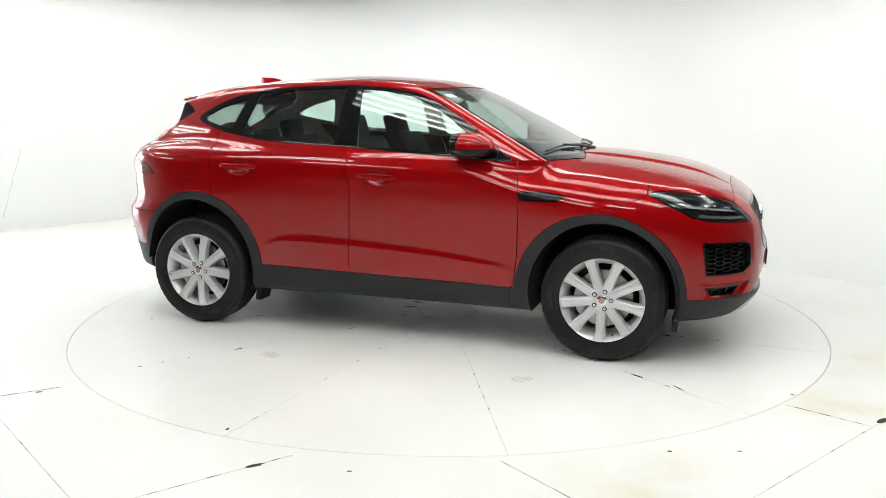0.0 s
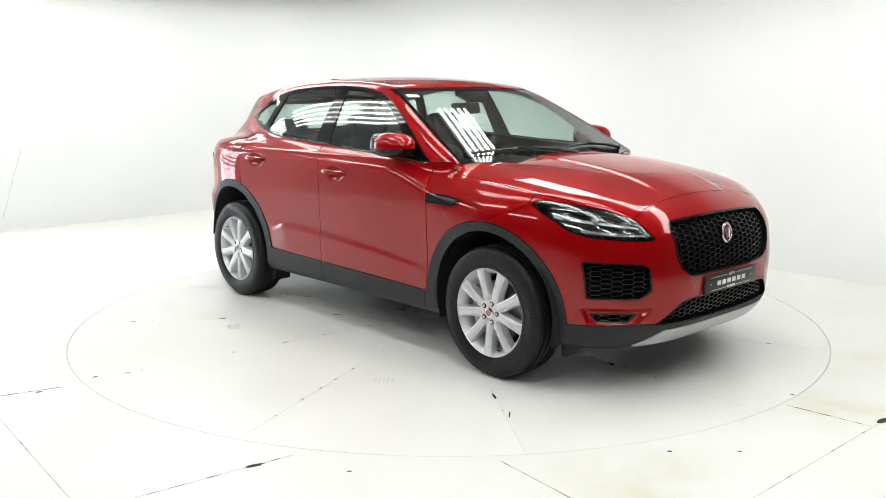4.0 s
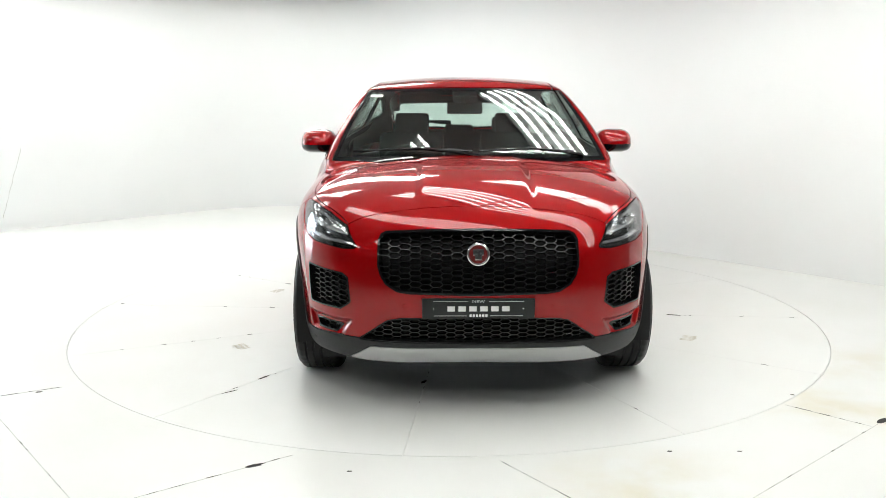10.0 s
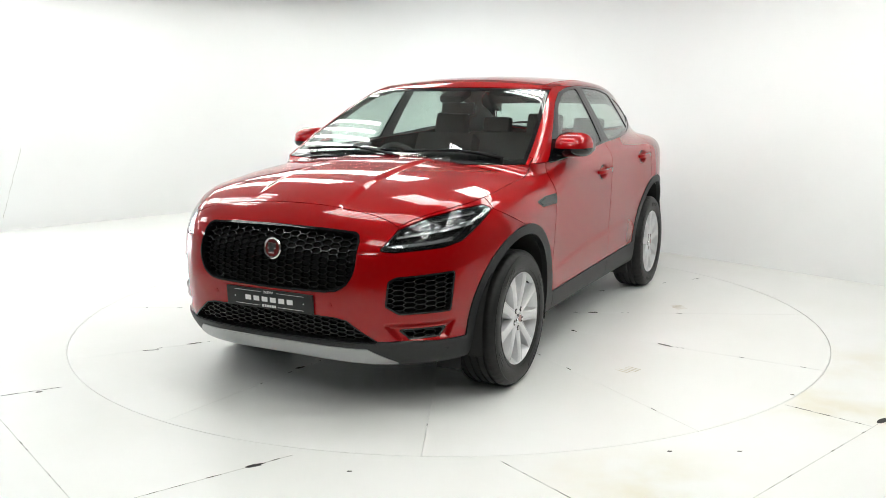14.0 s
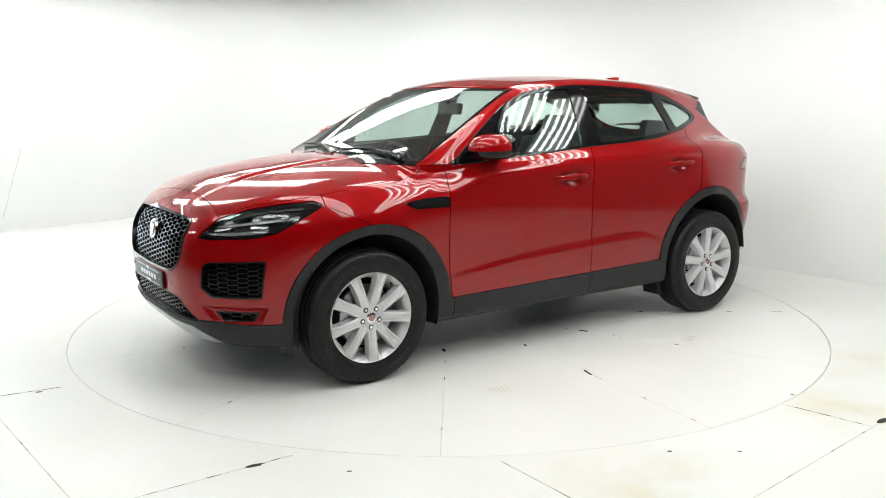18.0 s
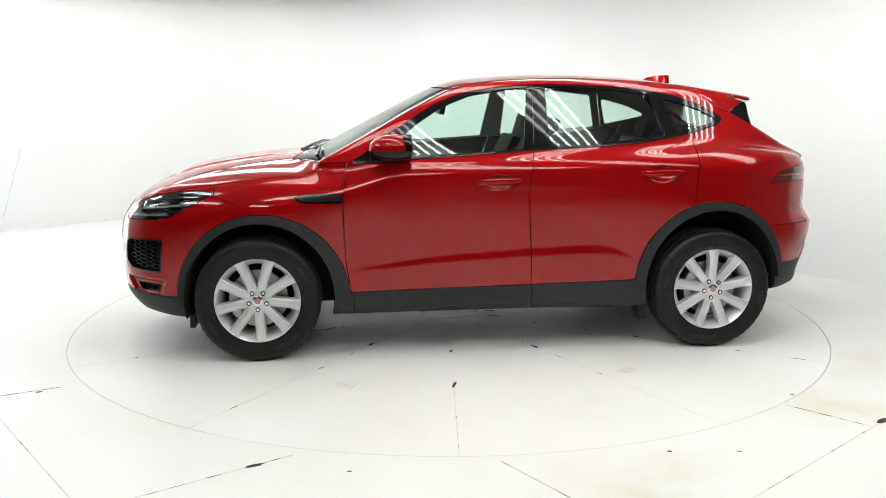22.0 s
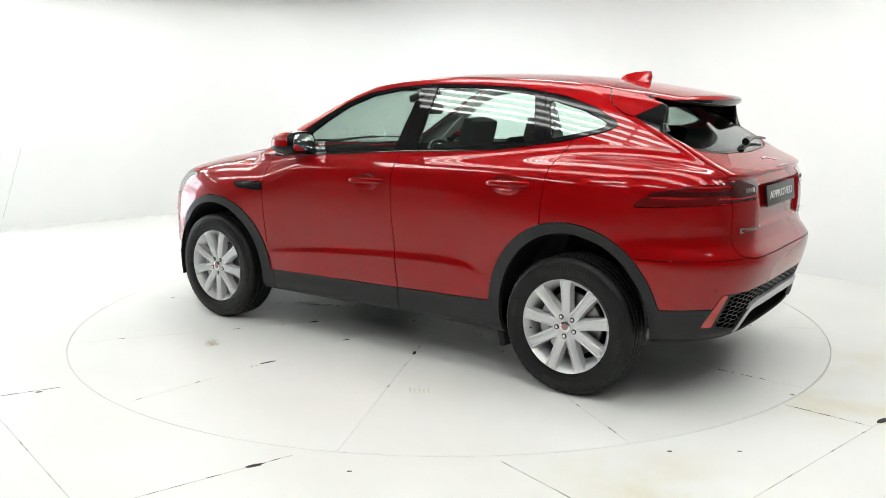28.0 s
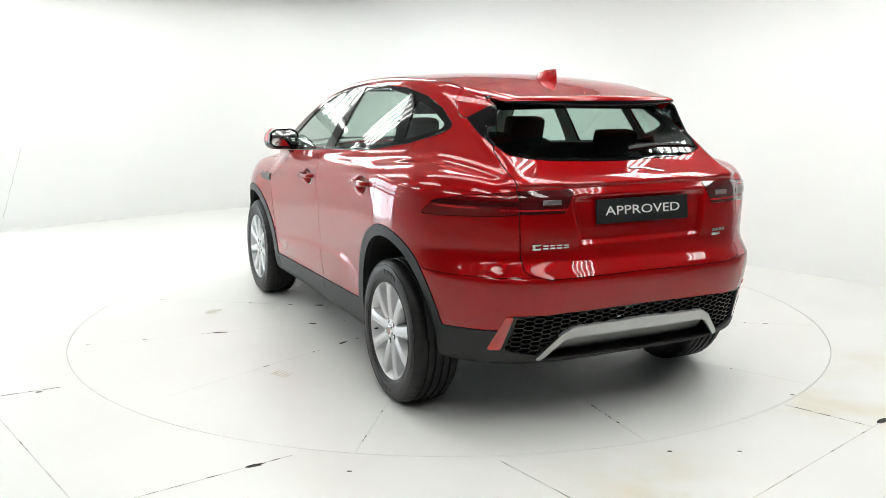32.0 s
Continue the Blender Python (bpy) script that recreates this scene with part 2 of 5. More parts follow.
def body(p):
    """Signed distance, roughly in metres, of the closed body."""
    x, ay, z = p[..., 0], np.abs(p[..., 1]), p[..., 2]
    # bumpers, wings, doors and bonnet
    w = SIDE(z)
    mask = step((0.95 - x) / 0.45) * step((x + 0.90) / 0.25)
    w = w + 0.0085 * mask * step((CREASE_TOP(x) - z) / np.maximum(CREASE_TOP(x) - CREASE_LOW(x), 0.04)) * step((z - 0.36) / 0.20)
    # haunches over the wheels
    w = w + 0.022 * np.exp(-((x + 1.33) / 0.42) ** 2 - ((z - 0.84) / 0.30) ** 2) + 0.030 * np.exp(-((x - 1.36) / 0.42) ** 2 - ((z - 0.68) / 0.33) ** 2)
    w = w - (0.02 + 0.035 * step((z - 0.5) / 0.45)) * np.clip((-x - 1.3) / 0.5, 0, 2) ** 2 - 0.03 * step((x - 1.25) / 0.8)
    side = ay - w
    bulge = 0.011 * step((0.30 - ay) / 0.045) * step((x - 0.9) / 0.4) * step((2.08 - x) / 0.35)
    bonnet = HOOD(x) - 0.030 * (ay / 0.6) ** 2 - 0.03 * (ay / 0.8) ** 6 + bulge
    deck = DECK(x) - 0.02 * (ay / 0.8) ** 2
    ahead = step((x - 0.45) / 0.5)
    top = z - (bonnet * ahead + deck * (1 - ahead))
    low = smax(side, top, 0.075 + 0.075 * step((x - 0.5) / 1.0) + 0.06 * step((-x - 0.8) / 0.7))
    nose = (x - FRONT(z) + 0.765 * ay ** 4.25) / np.sqrt(1 + (3.25 * ay ** 3.25) ** 2)
    low = smax(low, nose, 0.10)
    tail = (-x - REAR(z) + 0.63 * ay ** 5.2 + 0.05 * ay ** 2) / np.sqrt(1 + (3.28 * ay ** 4.2 + 0.1 * ay) ** 2)
    # bumper shelf stands behind the tailgate
    low = smax(low, tail, 0.05)
    floor = 0.235 + 0.02 * np.cos(x) + 0.090 * step((-x - 1.45) / 0.25) - z
    low = smax(low, floor, 0.06)
    # cabin
    up = np.maximum(z, 1.13)
    wg = 0.897 - 0.4834 * (up - 1.13) - 0.22 * (up - 1.13) ** 2 - NARROW(x)
    sideg = (ay - wg) / 1.14
    roof = z - ROOF(x) + 0.038 * (ay / 0.62) ** 2
    screen = (x - 1.061 + 1.90 * (up - 1.144) + 0.15 * ay ** 2 + 0.10 * np.maximum(z - 1.35, 0) ** 2) / 2.147
    back = (-x - 2.06 + 1.72 * (up - 1.124) + 0.10 * ay ** 2) / 1.99
    cabin = smax(sideg, roof, 0.052)
    cabin = smax(cabin, screen, 0.045)
    cabin = smax(cabin, back, 0.032)
    cabin = smax(cabin, 1.0 - z, 0.05)
    d = smin(low, cabin, 0.055)
    # spoiler blade over the rear window
    shell = smax(sideg, roof, 0.052)
    blade = smax(smax(shell, ROOF(x) - 0.060 + 0.02 * (ay / 0.6) ** 2 - z, 0.015), -x - 1.80 + 0.33 * ay ** 2, 0.03)
    fin = smax(smax(shell + 0.002, -x - 1.675 - 1.5 * (z - 1.405) ** 2, 0.02), 0.51 - ay, 0.02)
    blade = smin(blade, np.maximum(fin, 1.2 - z), 0.01)
    d = np.minimum(d, np.maximum(blade, x + 1.2))
    # sculpted channel in the bumper's corner
    channel = poly(0.9 * np.arctan2(ay, x - 1.2), z, CHANNEL)
    d = d + 0.020 * step((0.012 - channel) / 0.030) * step((x - 1.7) / 0.1)
    # bowls behind the door handles
    for hx, hz in ((-0.035, 1.012), (-0.99, 1.052)):
        r = np.sqrt(((x - hx) / 0.085) ** 2 + ((ay - 0.957) / 0.048) ** 2 + ((z - hz) / 0.046) ** 2) - 1
        d = smax(d, -r * 0.046, 0.012)
    # the number plate's hollow in the tailgate
    hollow = poly(ay, z, ((-0.5, 0.862), (0.335, 0.862), (0.372, 1.070), (-0.5, 1.070)), 0.02)
    d = d + 0.012 * step((1.128 - z) / 0.022) * step((z - 0.93) / 0.12) * step((-1.80 - x) / 0.15) * step((0.72 - ay) / 0.1)
    d = d + 0.020 * step((0.010 - hollow) / 0.035) * step((-1.75 - x) / 0.1)
    return d


def slope(p, h=0.0015):
    g = np.stack([body(p + h * e) - body(p - h * e) for e in np.eye(3)], -1) / (2 * h)
    return g


def settle_on(p, rounds=3):
    p = p.copy()
    for _ in range(rounds):
        g = slope(p)
        p -= g * (body(p) / np.maximum((g * g).sum(-1), 0.05))[:, None]
    return p


def skin(cell):
    """The left half of the body as triangles."""
    lo, hi = np.array((-2.24, -2 * cell, 0.16)), np.array((2.28, 1.0, 1.70))
    n = np.ceil((hi - lo) / cell).astype(int) + 1
    ax = [lo[i] + cell * np.arange(n[i]) for i in range(3)]
    # the value is worked out finely only near the surface
    wide = 4
    coarse = np.stack(np.meshgrid(*[lo[i] + cell * wide * np.arange(n[i] // wide + 2) for i in range(3)], indexing="ij"), -1)
    val = np.repeat(np.repeat(np.repeat(body(coarse), wide, 0), wide, 1), wide, 2)[:n[0], :n[1], :n[2]]
    near = np.argwhere(np.abs(val) < 0.17)
    for ids in np.array_split(near, 12):
        val[tuple(ids.T)] = body(lo + cell * ids)
    neg = val < 0
    total, count = np.zeros((*(n - 1), 3)), np.zeros(n - 1)
    for a in range(3):
        s0 = [slice(None)] * 3
        s1 = [slice(None)] * 3
        s0[a], s1[a] = slice(0, -1), slice(1, None)
        change = neg[tuple(s0)] != neg[tuple(s1)]
        ids = np.argwhere(change)
        v0, v1 = val[tuple(s0)][change], val[tuple(s1)][change]
        pos = ids.astype(float)
        pos[:, a] += v0 / (v0 - v1)
        o1, o2 = [b for b in range(3) if b != a]
        for d1 in (0, -1):
            for d2 in (0, -1):
                c = ids.copy()
                c[:, o1] += d1
                c[:, o2] += d2
                ok = ((c >= 0) & (c < n - 1)).all(1)
                np.add.at(total, tuple(c[ok].T), pos[ok])
                np.add.at(count, tuple(c[ok].T), 1)
    live = count > 0
    index = np.full(n - 1, -1)
    index[live] = np.arange(live.sum())
    verts = lo + cell * total[live] / count[live][:, None]
    faces = []
    for a in range(3):
        s0 = [slice(None)] * 3
        s1 = [slice(None)] * 3
        s0[a], s1[a] = slice(0, -1), slice(1, None)
        change = neg[tuple(s0)] != neg[tuple(s1)]
        ids = np.argwhere(change)
        flip = neg[tuple(s0)][change]
        o1, o2 = (a + 1) % 3, (a + 2) % 3
        ok = (ids[:, o1] > 0) & (ids[:, o2] > 0) & (ids[:, o1] < n[o1] - 1) & (ids[:, o2] < n[o2] - 1)
        ids, flip = ids[ok], flip[ok]
        q = []
        for d1, d2 in ((-1, -1), (0, -1), (0, 0), (-1, 0)):
            c = ids.copy()
            c[:, o1] += d1
            c[:, o2] += d2
            q.append(index[tuple(c.T)])
        q = np.stack(q, 1)
        q[~flip] = q[~flip][:, ::-1]
        faces.append(q)
    q = np.concatenate(faces)
    tris = np.concatenate([q[:, [0, 1, 2]], q[:, [0, 2, 3]]])
    return settle_on(verts), tris


def keep(mesh, f):
    """What lies where f is negative, cut cleanly along f = 0."""
    v, t = mesh
    s = f < 0
    k = s[t].sum(1)
    whole = t[k == 3]
    edge_ids, extra, tris = {}, [], []
    for cnt in (1, 2):
        tt = t[k == cnt]
        if not len(tt):
            continue
        odd = s[tt] if cnt == 1 else ~s[tt]
        i = odd.argmax(1)
        r = np.arange(len(tt))
        a, b, c = tt[r, i], tt[r, (i + 1) % 3], tt[r, (i + 2) % 3]
        tris.append((cnt, a, b, c))
    pairs = [np.sort(np.stack([x, y], 1), 1) for _, a, b, c in tris for x, y in ((a, b), (a, c))]
    if not pairs:
        return squeeze((v, whole))
    pairs = np.concatenate(pairs)
    uniq, inv = np.unique(pairs, axis=0, return_inverse=True)
    inv = inv.ravel() + len(v)
    f0, f1 = f[uniq[:, 0]], f[uniq[:, 1]]
    w = (f0 / (f0 - f1))[:, None]
    nv = settle_on(v[uniq[:, 0]] * (1 - w) + v[uniq[:, 1]] * w, 2)
    nv[(np.abs(v[uniq[:, 0], 1]) < 1e-9) & (np.abs(v[uniq[:, 1], 1]) < 1e-9), 1] = 0
    out, at = [whole], 0
    for cnt, a, b, c in tris:
        m = len(a)
        ab, ac = inv[at:at + m], inv[at + m:at + 2 * m]
        at += 2 * m
        if cnt == 1:
            out.append(np.stack([a, ab, ac], 1))
        else:
            out += [np.stack([ab, b, c], 1), np.stack([ab, c, ac], 1)]
    return squeeze((np.concatenate([v, nv]), np.concatenate(out)))


def squeeze(mesh):
    v, t = mesh
    t = t[(t[:, 0] != t[:, 1]) & (t[:, 1] != t[:, 2]) & (t[:, 0] != t[:, 2])]
    used, inv = np.unique(t, return_inverse=True)
    return v[used], inv.reshape(-1, 3)


def mirrored(mesh):
    v, t = mesh
    return v * (1, -1, 1), t[:, ::-1]


def both(mesh):
    """The half and its mirror image as one, joined along the middle."""
    v, t = mesh
    (v2, t2), n = mirrored(mesh), len(v)
    return np.concatenate([v, v2]), np.concatenate([t, t2 + n])


def pressed(name, mesh, mat, parent, label="", thick=0.014, inner=None, out=0.0):
    """A panel of the skin with turned-in edges and an inner face."""
    v, t = mesh
    g = slope(v)
    nrm = g / np.linalg.norm(g, axis=1, keepdims=True)
    v = v + nrm * out
    e = np.concatenate([t[:, [0, 1]], t[:, [1, 2]], t[:, [2, 0]]])
    key = np.sort(e, 1)
    _, idx, cnt = np.unique(key, axis=0, return_index=True, return_counts=True)
    rim = e[idx[cnt == 1]]
    rim = rim[~((np.abs(v[rim[:, 0], 1]) < 1e-4) & (np.abs(v[rim[:, 1], 1]) < 1e-4))]
    n = len(v)
    verts = np.concatenate([v, v - nrm * thick])
    quads = np.stack([rim[:, 1], rim[:, 0], rim[:, 0] + n, rim[:, 1] + n], 1)
    back = t[:, ::-1] + n
    faces = t.tolist() + quads.tolist() + back.tolist()
    slots = [0] * (len(t) + len(quads)) + [1 if inner else 0] * len(back)
    d = verts[quads]
    qn = np.cross(d[:, 1] - d[:, 0], d[:, 3] - d[:, 0])
    qn /= np.maximum(np.linalg.norm(qn, axis=1, keepdims=True), 1e-9)
    loops = np.concatenate([nrm[t.ravel()], np.repeat(qn, 4, 0), -nrm[t[:, ::-1].ravel()]])
    me = mesh_of(name, verts.tolist(), faces, [mat] + ([inner] if inner else []), slots, True, loops.tolist())
    return child(name, me, parent, label)


# ---- the studio ----
def stained(m, spots, tone):
    """Yellowed patches with soft uneven edges at places on a surface."""
    t = m.node_tree
    b = t.nodes["Principled BSDF"]
    base = b.inputs["Base Color"].links[0].from_socket
    co, n = t.nodes.new("ShaderNodeTexCoord"), t.nodes.new("ShaderNodeTexNoise")
    n.inputs["Scale"].default_value, n.inputs["Detail"].default_value = 3.5, 6
    t.links.new(co.outputs["Object"], n.inputs["Vector"])
    for x, y, sx, sy, turn, force in spots:
        mp, g = t.nodes.new("ShaderNodeMapping"), t.nodes.new("ShaderNodeTexGradient")
        mp.vector_type, g.gradient_type = "TEXTURE", "SPHERICAL"
        mp.inputs["Location"].default_value, mp.inputs["Scale"].default_value = (x, y, 0), (sx, sy, 1)
        mp.inputs["Rotation"].default_value = (0, 0, radians(turn))
        t.links.new(co.outputs["Object"], mp.inputs["Vector"])
        t.links.new(mp.outputs["Vector"], g.inputs["Vector"])
        k = t.nodes.new("ShaderNodeMath")
        k.operation, k.use_clamp = "MULTIPLY", True
        t.links.new(g.outputs["Fac"], k.inputs[0])
        r = t.nodes.new("ShaderNodeMapRange")
        r.inputs["From Min"].default_value, r.inputs["From Max"].default_value, r.inputs["To Max"].default_value = 0.35, 0.7, force
        t.links.new(n.outputs["Fac"], r.inputs["Value"])
        t.links.new(r.outputs["Result"], k.inputs[1])
        mx = t.nodes.new("ShaderNodeMix")
        mx.data_type = "RGBA"
        mx.inputs["B"].default_value = (*tone, 1)
        t.links.new(k.outputs["Value"], mx.inputs["Factor"])
        t.links.new(base, mx.inputs["A"])
        base = mx.outputs["Result"]
    t.links.new(base, b.inputs["Base Color"])
    return m


def wall_material():
    m = speckle(material("white_studio_paint", rough=0.75), 1.6, (0.83, 0.835, 0.835), (0.86, 0.865, 0.868), bump=0.1, bump_size=0.02)
    return m


WALL_WHITE = wall_material()
FLOOR_WHITE = speckle(material("white_floor_paint", rough=0.4), 0.9, (0.82, 0.82, 0.79), (0.865, 0.865, 0.85), bump=0.06, bump_size=0.03, rough=(0.28, 0.45))
GROUND_WHITE = stained(speckle(material("white_ground_paint", rough=0.4), 0.9, (0.82, 0.82, 0.79), (0.865, 0.865, 0.85), bump=0.06, bump_size=0.03, rough=(0.28, 0.45)),
                       ((1.95, -1.95, 0.75, 0.4, -40, 1.1), (0.75, -2.75, 0.6, 0.4, 20, 1.0), (2.4, -1.2, 0.8, 0.5, 0, 0.6)), (0.74, 0.69, 0.55))
CEIL_GREY = speckle(material("grey_roof_sheet", rough=0.6), 0.7, (0.20, 0.20, 0.198), (0.25, 0.25, 0.247))
DARK_WALL = speckle(material("dark_grey_wall", rough=0.8), 0.8, (0.14, 0.14, 0.14), (0.18, 0.18, 0.18))
GAP_DARK = material("seam_dirt", (0.06, 0.055, 0.05), 0.8)
SEAM_GREY = material("seam_line", (0.50, 0.49, 0.46), 0.8)
CHIP_DARK = material("chipped_floor", (0.035, 0.033, 0.030), 0.9)
STAIN = material("yellowed_paint", (0.70, 0.65, 0.54), 0.5)
TUBE = material("lit_tube", (0.98, 1.0, 0.964), 0.5, emit=TUBE_GLOW)
FITTING = material("grey_light_fitting", (0.22, 0.22, 0.22), 0.5)
DAYLIGHT = material("overcast_daylight", (0.86, 0.93, 1.0), 0.8, emit=5.0)

RIM = 2.474
ground = bmesh.new()
RINGS = [RIM + 0.0028, 3.0, 4.2, 6.0, 9.0, 16.0]
rows = [[ground.verts.new((r * math.cos(2 * math.pi * i / 160), r * math.sin(2 * math.pi * i / 160), 0)) for i in range(160)] for r in RINGS]
for a, b in zip(rows, rows[1:]):
    for i in range(160):
        ground.faces.new((a[i], b[i], b[(i + 1) % 160], a[(i + 1) % 160]))
low = [ground.verts.new((v.co.x, v.co.y, -0.08)) for v in rows[0]]
for i in range(160):
    ground.faces.new((rows[0][i], rows[0][(i + 1) % 160], low[(i + 1) % 160], low[i]))
ground.faces.new(low)
floor = part("floor", ground, GROUND_WHITE, None, "white painted studio floor round the turntable", angle=30)
tagged(floor, "", "floor", kind="structure")

# two walls meet in a rounded corner behind the car; the camera's side is dark
NR, NL = Vector((0.736, 0.677)), Vector((-0.707, 0.707))
DR, DL, ROUND = 3.08, 6.07, 2.2


def meet(n1, d1, n2, d2):
    k = n1.x * n2.y - n1.y * n2.x
    return Vector(((d1 * n2.y - d2 * n1.y) / k, (n1.x * d2 - n2.x * d1) / k))


corner = meet(NR, DR, NL, DL)
along_r, along_l = Vector((NR.y, -NR.x)), Vector((-NL.y, NL.x))
plan = [corner + along_r * 9.5]
p0, p2 = corner + along_r * ROUND, corner + along_l * ROUND
for i in range(25):
    s = i / 24
    plan.append(p0 * (1 - s) ** 2 + corner * 2 * s * (1 - s) + p2 * s * s)
# a wide daylit doorway in the far wall, beyond the camera's view
WIN_A, WIN_B, WIN_TOP = 4.68, 6.75, 2.42
plan.append(corner + along_l * WIN_A)
beyond = [corner + along_l * WIN_B, corner + along_l * 11.5]


def wall_strip(name, plan, height, mat, thick=0.15, foot=0.0):
    bm = bmesh.new()
    prof = [(0.0, 0.0), (0.0, height)] if not foot else [(foot * (1 - math.sin(a)), foot * (1 - math.cos(a))) for a in [k * math.pi / 16 for k in range(9)]] + [(0.0, height)]
    cols = []
    for i, p in enumerate(plan):
        d = (plan[min(i + 1, len(plan) - 1)] - plan[max(i - 1, 0)]).normalized()
        n = Vector((d.y, -d.x))
        if n.dot(-p) < 0:
            n = -n
        inner = [bm.verts.new((p.x + n.x * o, p.y + n.y * o, h)) for o, h in prof]
        cols.append(inner + [bm.verts.new((p.x - n.x * thick, p.y - n.y * thick, h)) for h in (height, 0.0)])
    for a, b in zip(cols, cols[1:]):
        for k in range(len(a)):
            bm.faces.new((a[k], b[k], b[(k + 1) % len(a)], a[(k + 1) % len(a)]))
    bmesh.ops.recalc_face_normals(bm, faces=bm.faces)
    return part(name, bm, mat, None, angle=30)


wall = wall_strip("wall_back", plan, CEILING, WALL_WHITE, foot=0.0)
tagged(wall, "smooth white studio wall with a rounded corner", "wall", kind="structure")
wall_far = wall_strip("wall_far", beyond, CEILING, WALL_WHITE)
tagged(wall_far, "smooth white studio wall beyond the doorway", "wall", kind="structure")
mid_l = corner + along_l * ((WIN_A + WIN_B) / 2) + NL * 0.075
wide_l = WIN_B - WIN_A
for name, z0, z1, label in (("wall_over_door", WIN_TOP, CEILING, "white wall above the doorway"),):
    piece = part(name, box_bm(wide_l, 0.15, z1 - z0, 0, 0, (z0 + z1) / 2), WALL_WHITE, None, label, pose(mid_l.x, mid_l.y, 0, 0, 0, 45), smooth=False)
    tagged(piece, "", "wall", kind="structure")
doorway = new("door_1")
doorway.matrix_basis = pose(mid_l.x, mid_l.y, 0, 0, 0, 45)
tagged(doorway, "wide open doorway with grey rails, daylight behind", "door", kind="structure")
for z in (0.98, 1.14, 1.30, WIN_TOP - 0.03):
    part("rail", box_bm(wide_l, 0.06, 0.07, 0, 0, z, 0.008), FITTING, doorway)
for k in range(4):
    part("post", box_bm(0.05, 0.05, WIN_TOP - 0.06, (k - 1.5) * (wide_l - 0.05) / 3, 0, (WIN_TOP - 0.06) / 2, 0.008), FITTING, doorway)
outside = mid_l + NL * 0.5
sky = part("backdrop", box_bm(5.0, 0.02, 4.4, 0, 0, 2.2), DAYLIGHT, None, "bright overcast daylight outside the doorway", pose(outside.x, outside.y, -0.5, 0, 0, 45), smooth=False)
tagged(sky, "", "sky", kind="structure")
crack_rng = random.Random(3)
crack = [Vector((-4.806, 3.780, 0.929)).lerp(Vector((-4.992, 3.594, 0.152)), k / 14) + Vector((0.003, -0.003, 0)) + Vector((0.707, 0.707, 0)) * crack_rng.uniform(-0.006, 0.006) for k in range(15)]
part("wall_crack", tube_bm(crack, [0.0022 * crack_rng.uniform(0.5, 1.2) for _ in crack], 6), SEAM_GREY, wall)
ends = [beyond[-1], beyond[-1] + Vector((-1.0, -8.0)), Vector((0, -12.5)), plan[0] + Vector((1.5, -7.5)), plan[0]]
front_wall = wall_strip("wall_front", ends, CEILING, DARK_WALL)
tagged(front_wall, "dark grey wall behind the camera", "wall", kind="structure")

roof_bm = bmesh.new()
for i in range(14):
    for j in range(12):
        box_bm(1.79, 1.79, 0.04, (i - 6.5) * 1.8, (j - 5.5) * 1.8, CEILING + 0.02, bm=roof_bm, m=pose(0, -2.0, 0, 0, 0, -47.4))
box_bm(30.0, 30.0, 0.05, 0, -2.0, CEILING + 0.08, bm=roof_bm)
ceiling = part("ceiling", roof_bm, CEIL_GREY, None, "grey panelled ceiling over the studio", smooth=False)
tagged(ceiling, "", "ceiling", kind="structure")


def light_bank(x, y, turn, length=1.5, tubes=4, gap=0.16):
    """A fitting of parallel fluorescent tubes under the ceiling."""
    bm = bmesh.new()
    box_bm(length + 0.06, gap * tubes - 0.02, 0.04, bevel=0.008, bm=bm)
    bank = part("light_fitting", bm, FITTING, None, "ceiling fitting with parallel lit fluorescent tubes, some of the set added as fill", pose(x, y, CEILING - 0.022, 0, 0, turn))
    tagged(bank, "", "light", "lights under the ceiling")
    for k in range(tubes):
        o = (k - (tubes - 1) / 2) * gap
        part("tube", tube_bm([(-length / 2, o, -0.05), (length / 2, o, -0.05)], 0.014, 8), TUBE, bank)
    return bank


# rows of fittings run along the nearer wall
# row ends and the last row are added fill for dim floor and corner
for row, places in ((-4.6, (-3.25, 0.23, 2.69)), (-3.0, (-3.25, -0.6, 2.0, 3.92)), (-1.42, (-5.0, -3.25, -2.0, 0.23, 1.46, 2.69, 3.92)),
                    (-0.25, (-4.6, -3.25, -2.0, 0.23, 1.46, 2.69, 3.92)), (0.92, (-4.6, -3.25, -2.0, 0.23, 1.46)), (1.42, (2.2, 3.43))):
    for seg in places:
        q = NR * row + along_r * seg
        light_bank(q.x, q.y, -47.4, length=1.19, tubes=5, gap=0.09)
# washers close to the far wall
for seg in (1.6, 3.3, 5.0, 6.7):
    q = corner + along_l * seg - NL * 1.25
    light_bank(q.x, q.y, 45.0, length=1.19, tubes=2, gap=0.09)


# ---- the turntable ----
turntable = new("turntable")
tagged(turntable, "white painted round steel turntable with chipped radial seams", "turntable")
HUB = 0.205
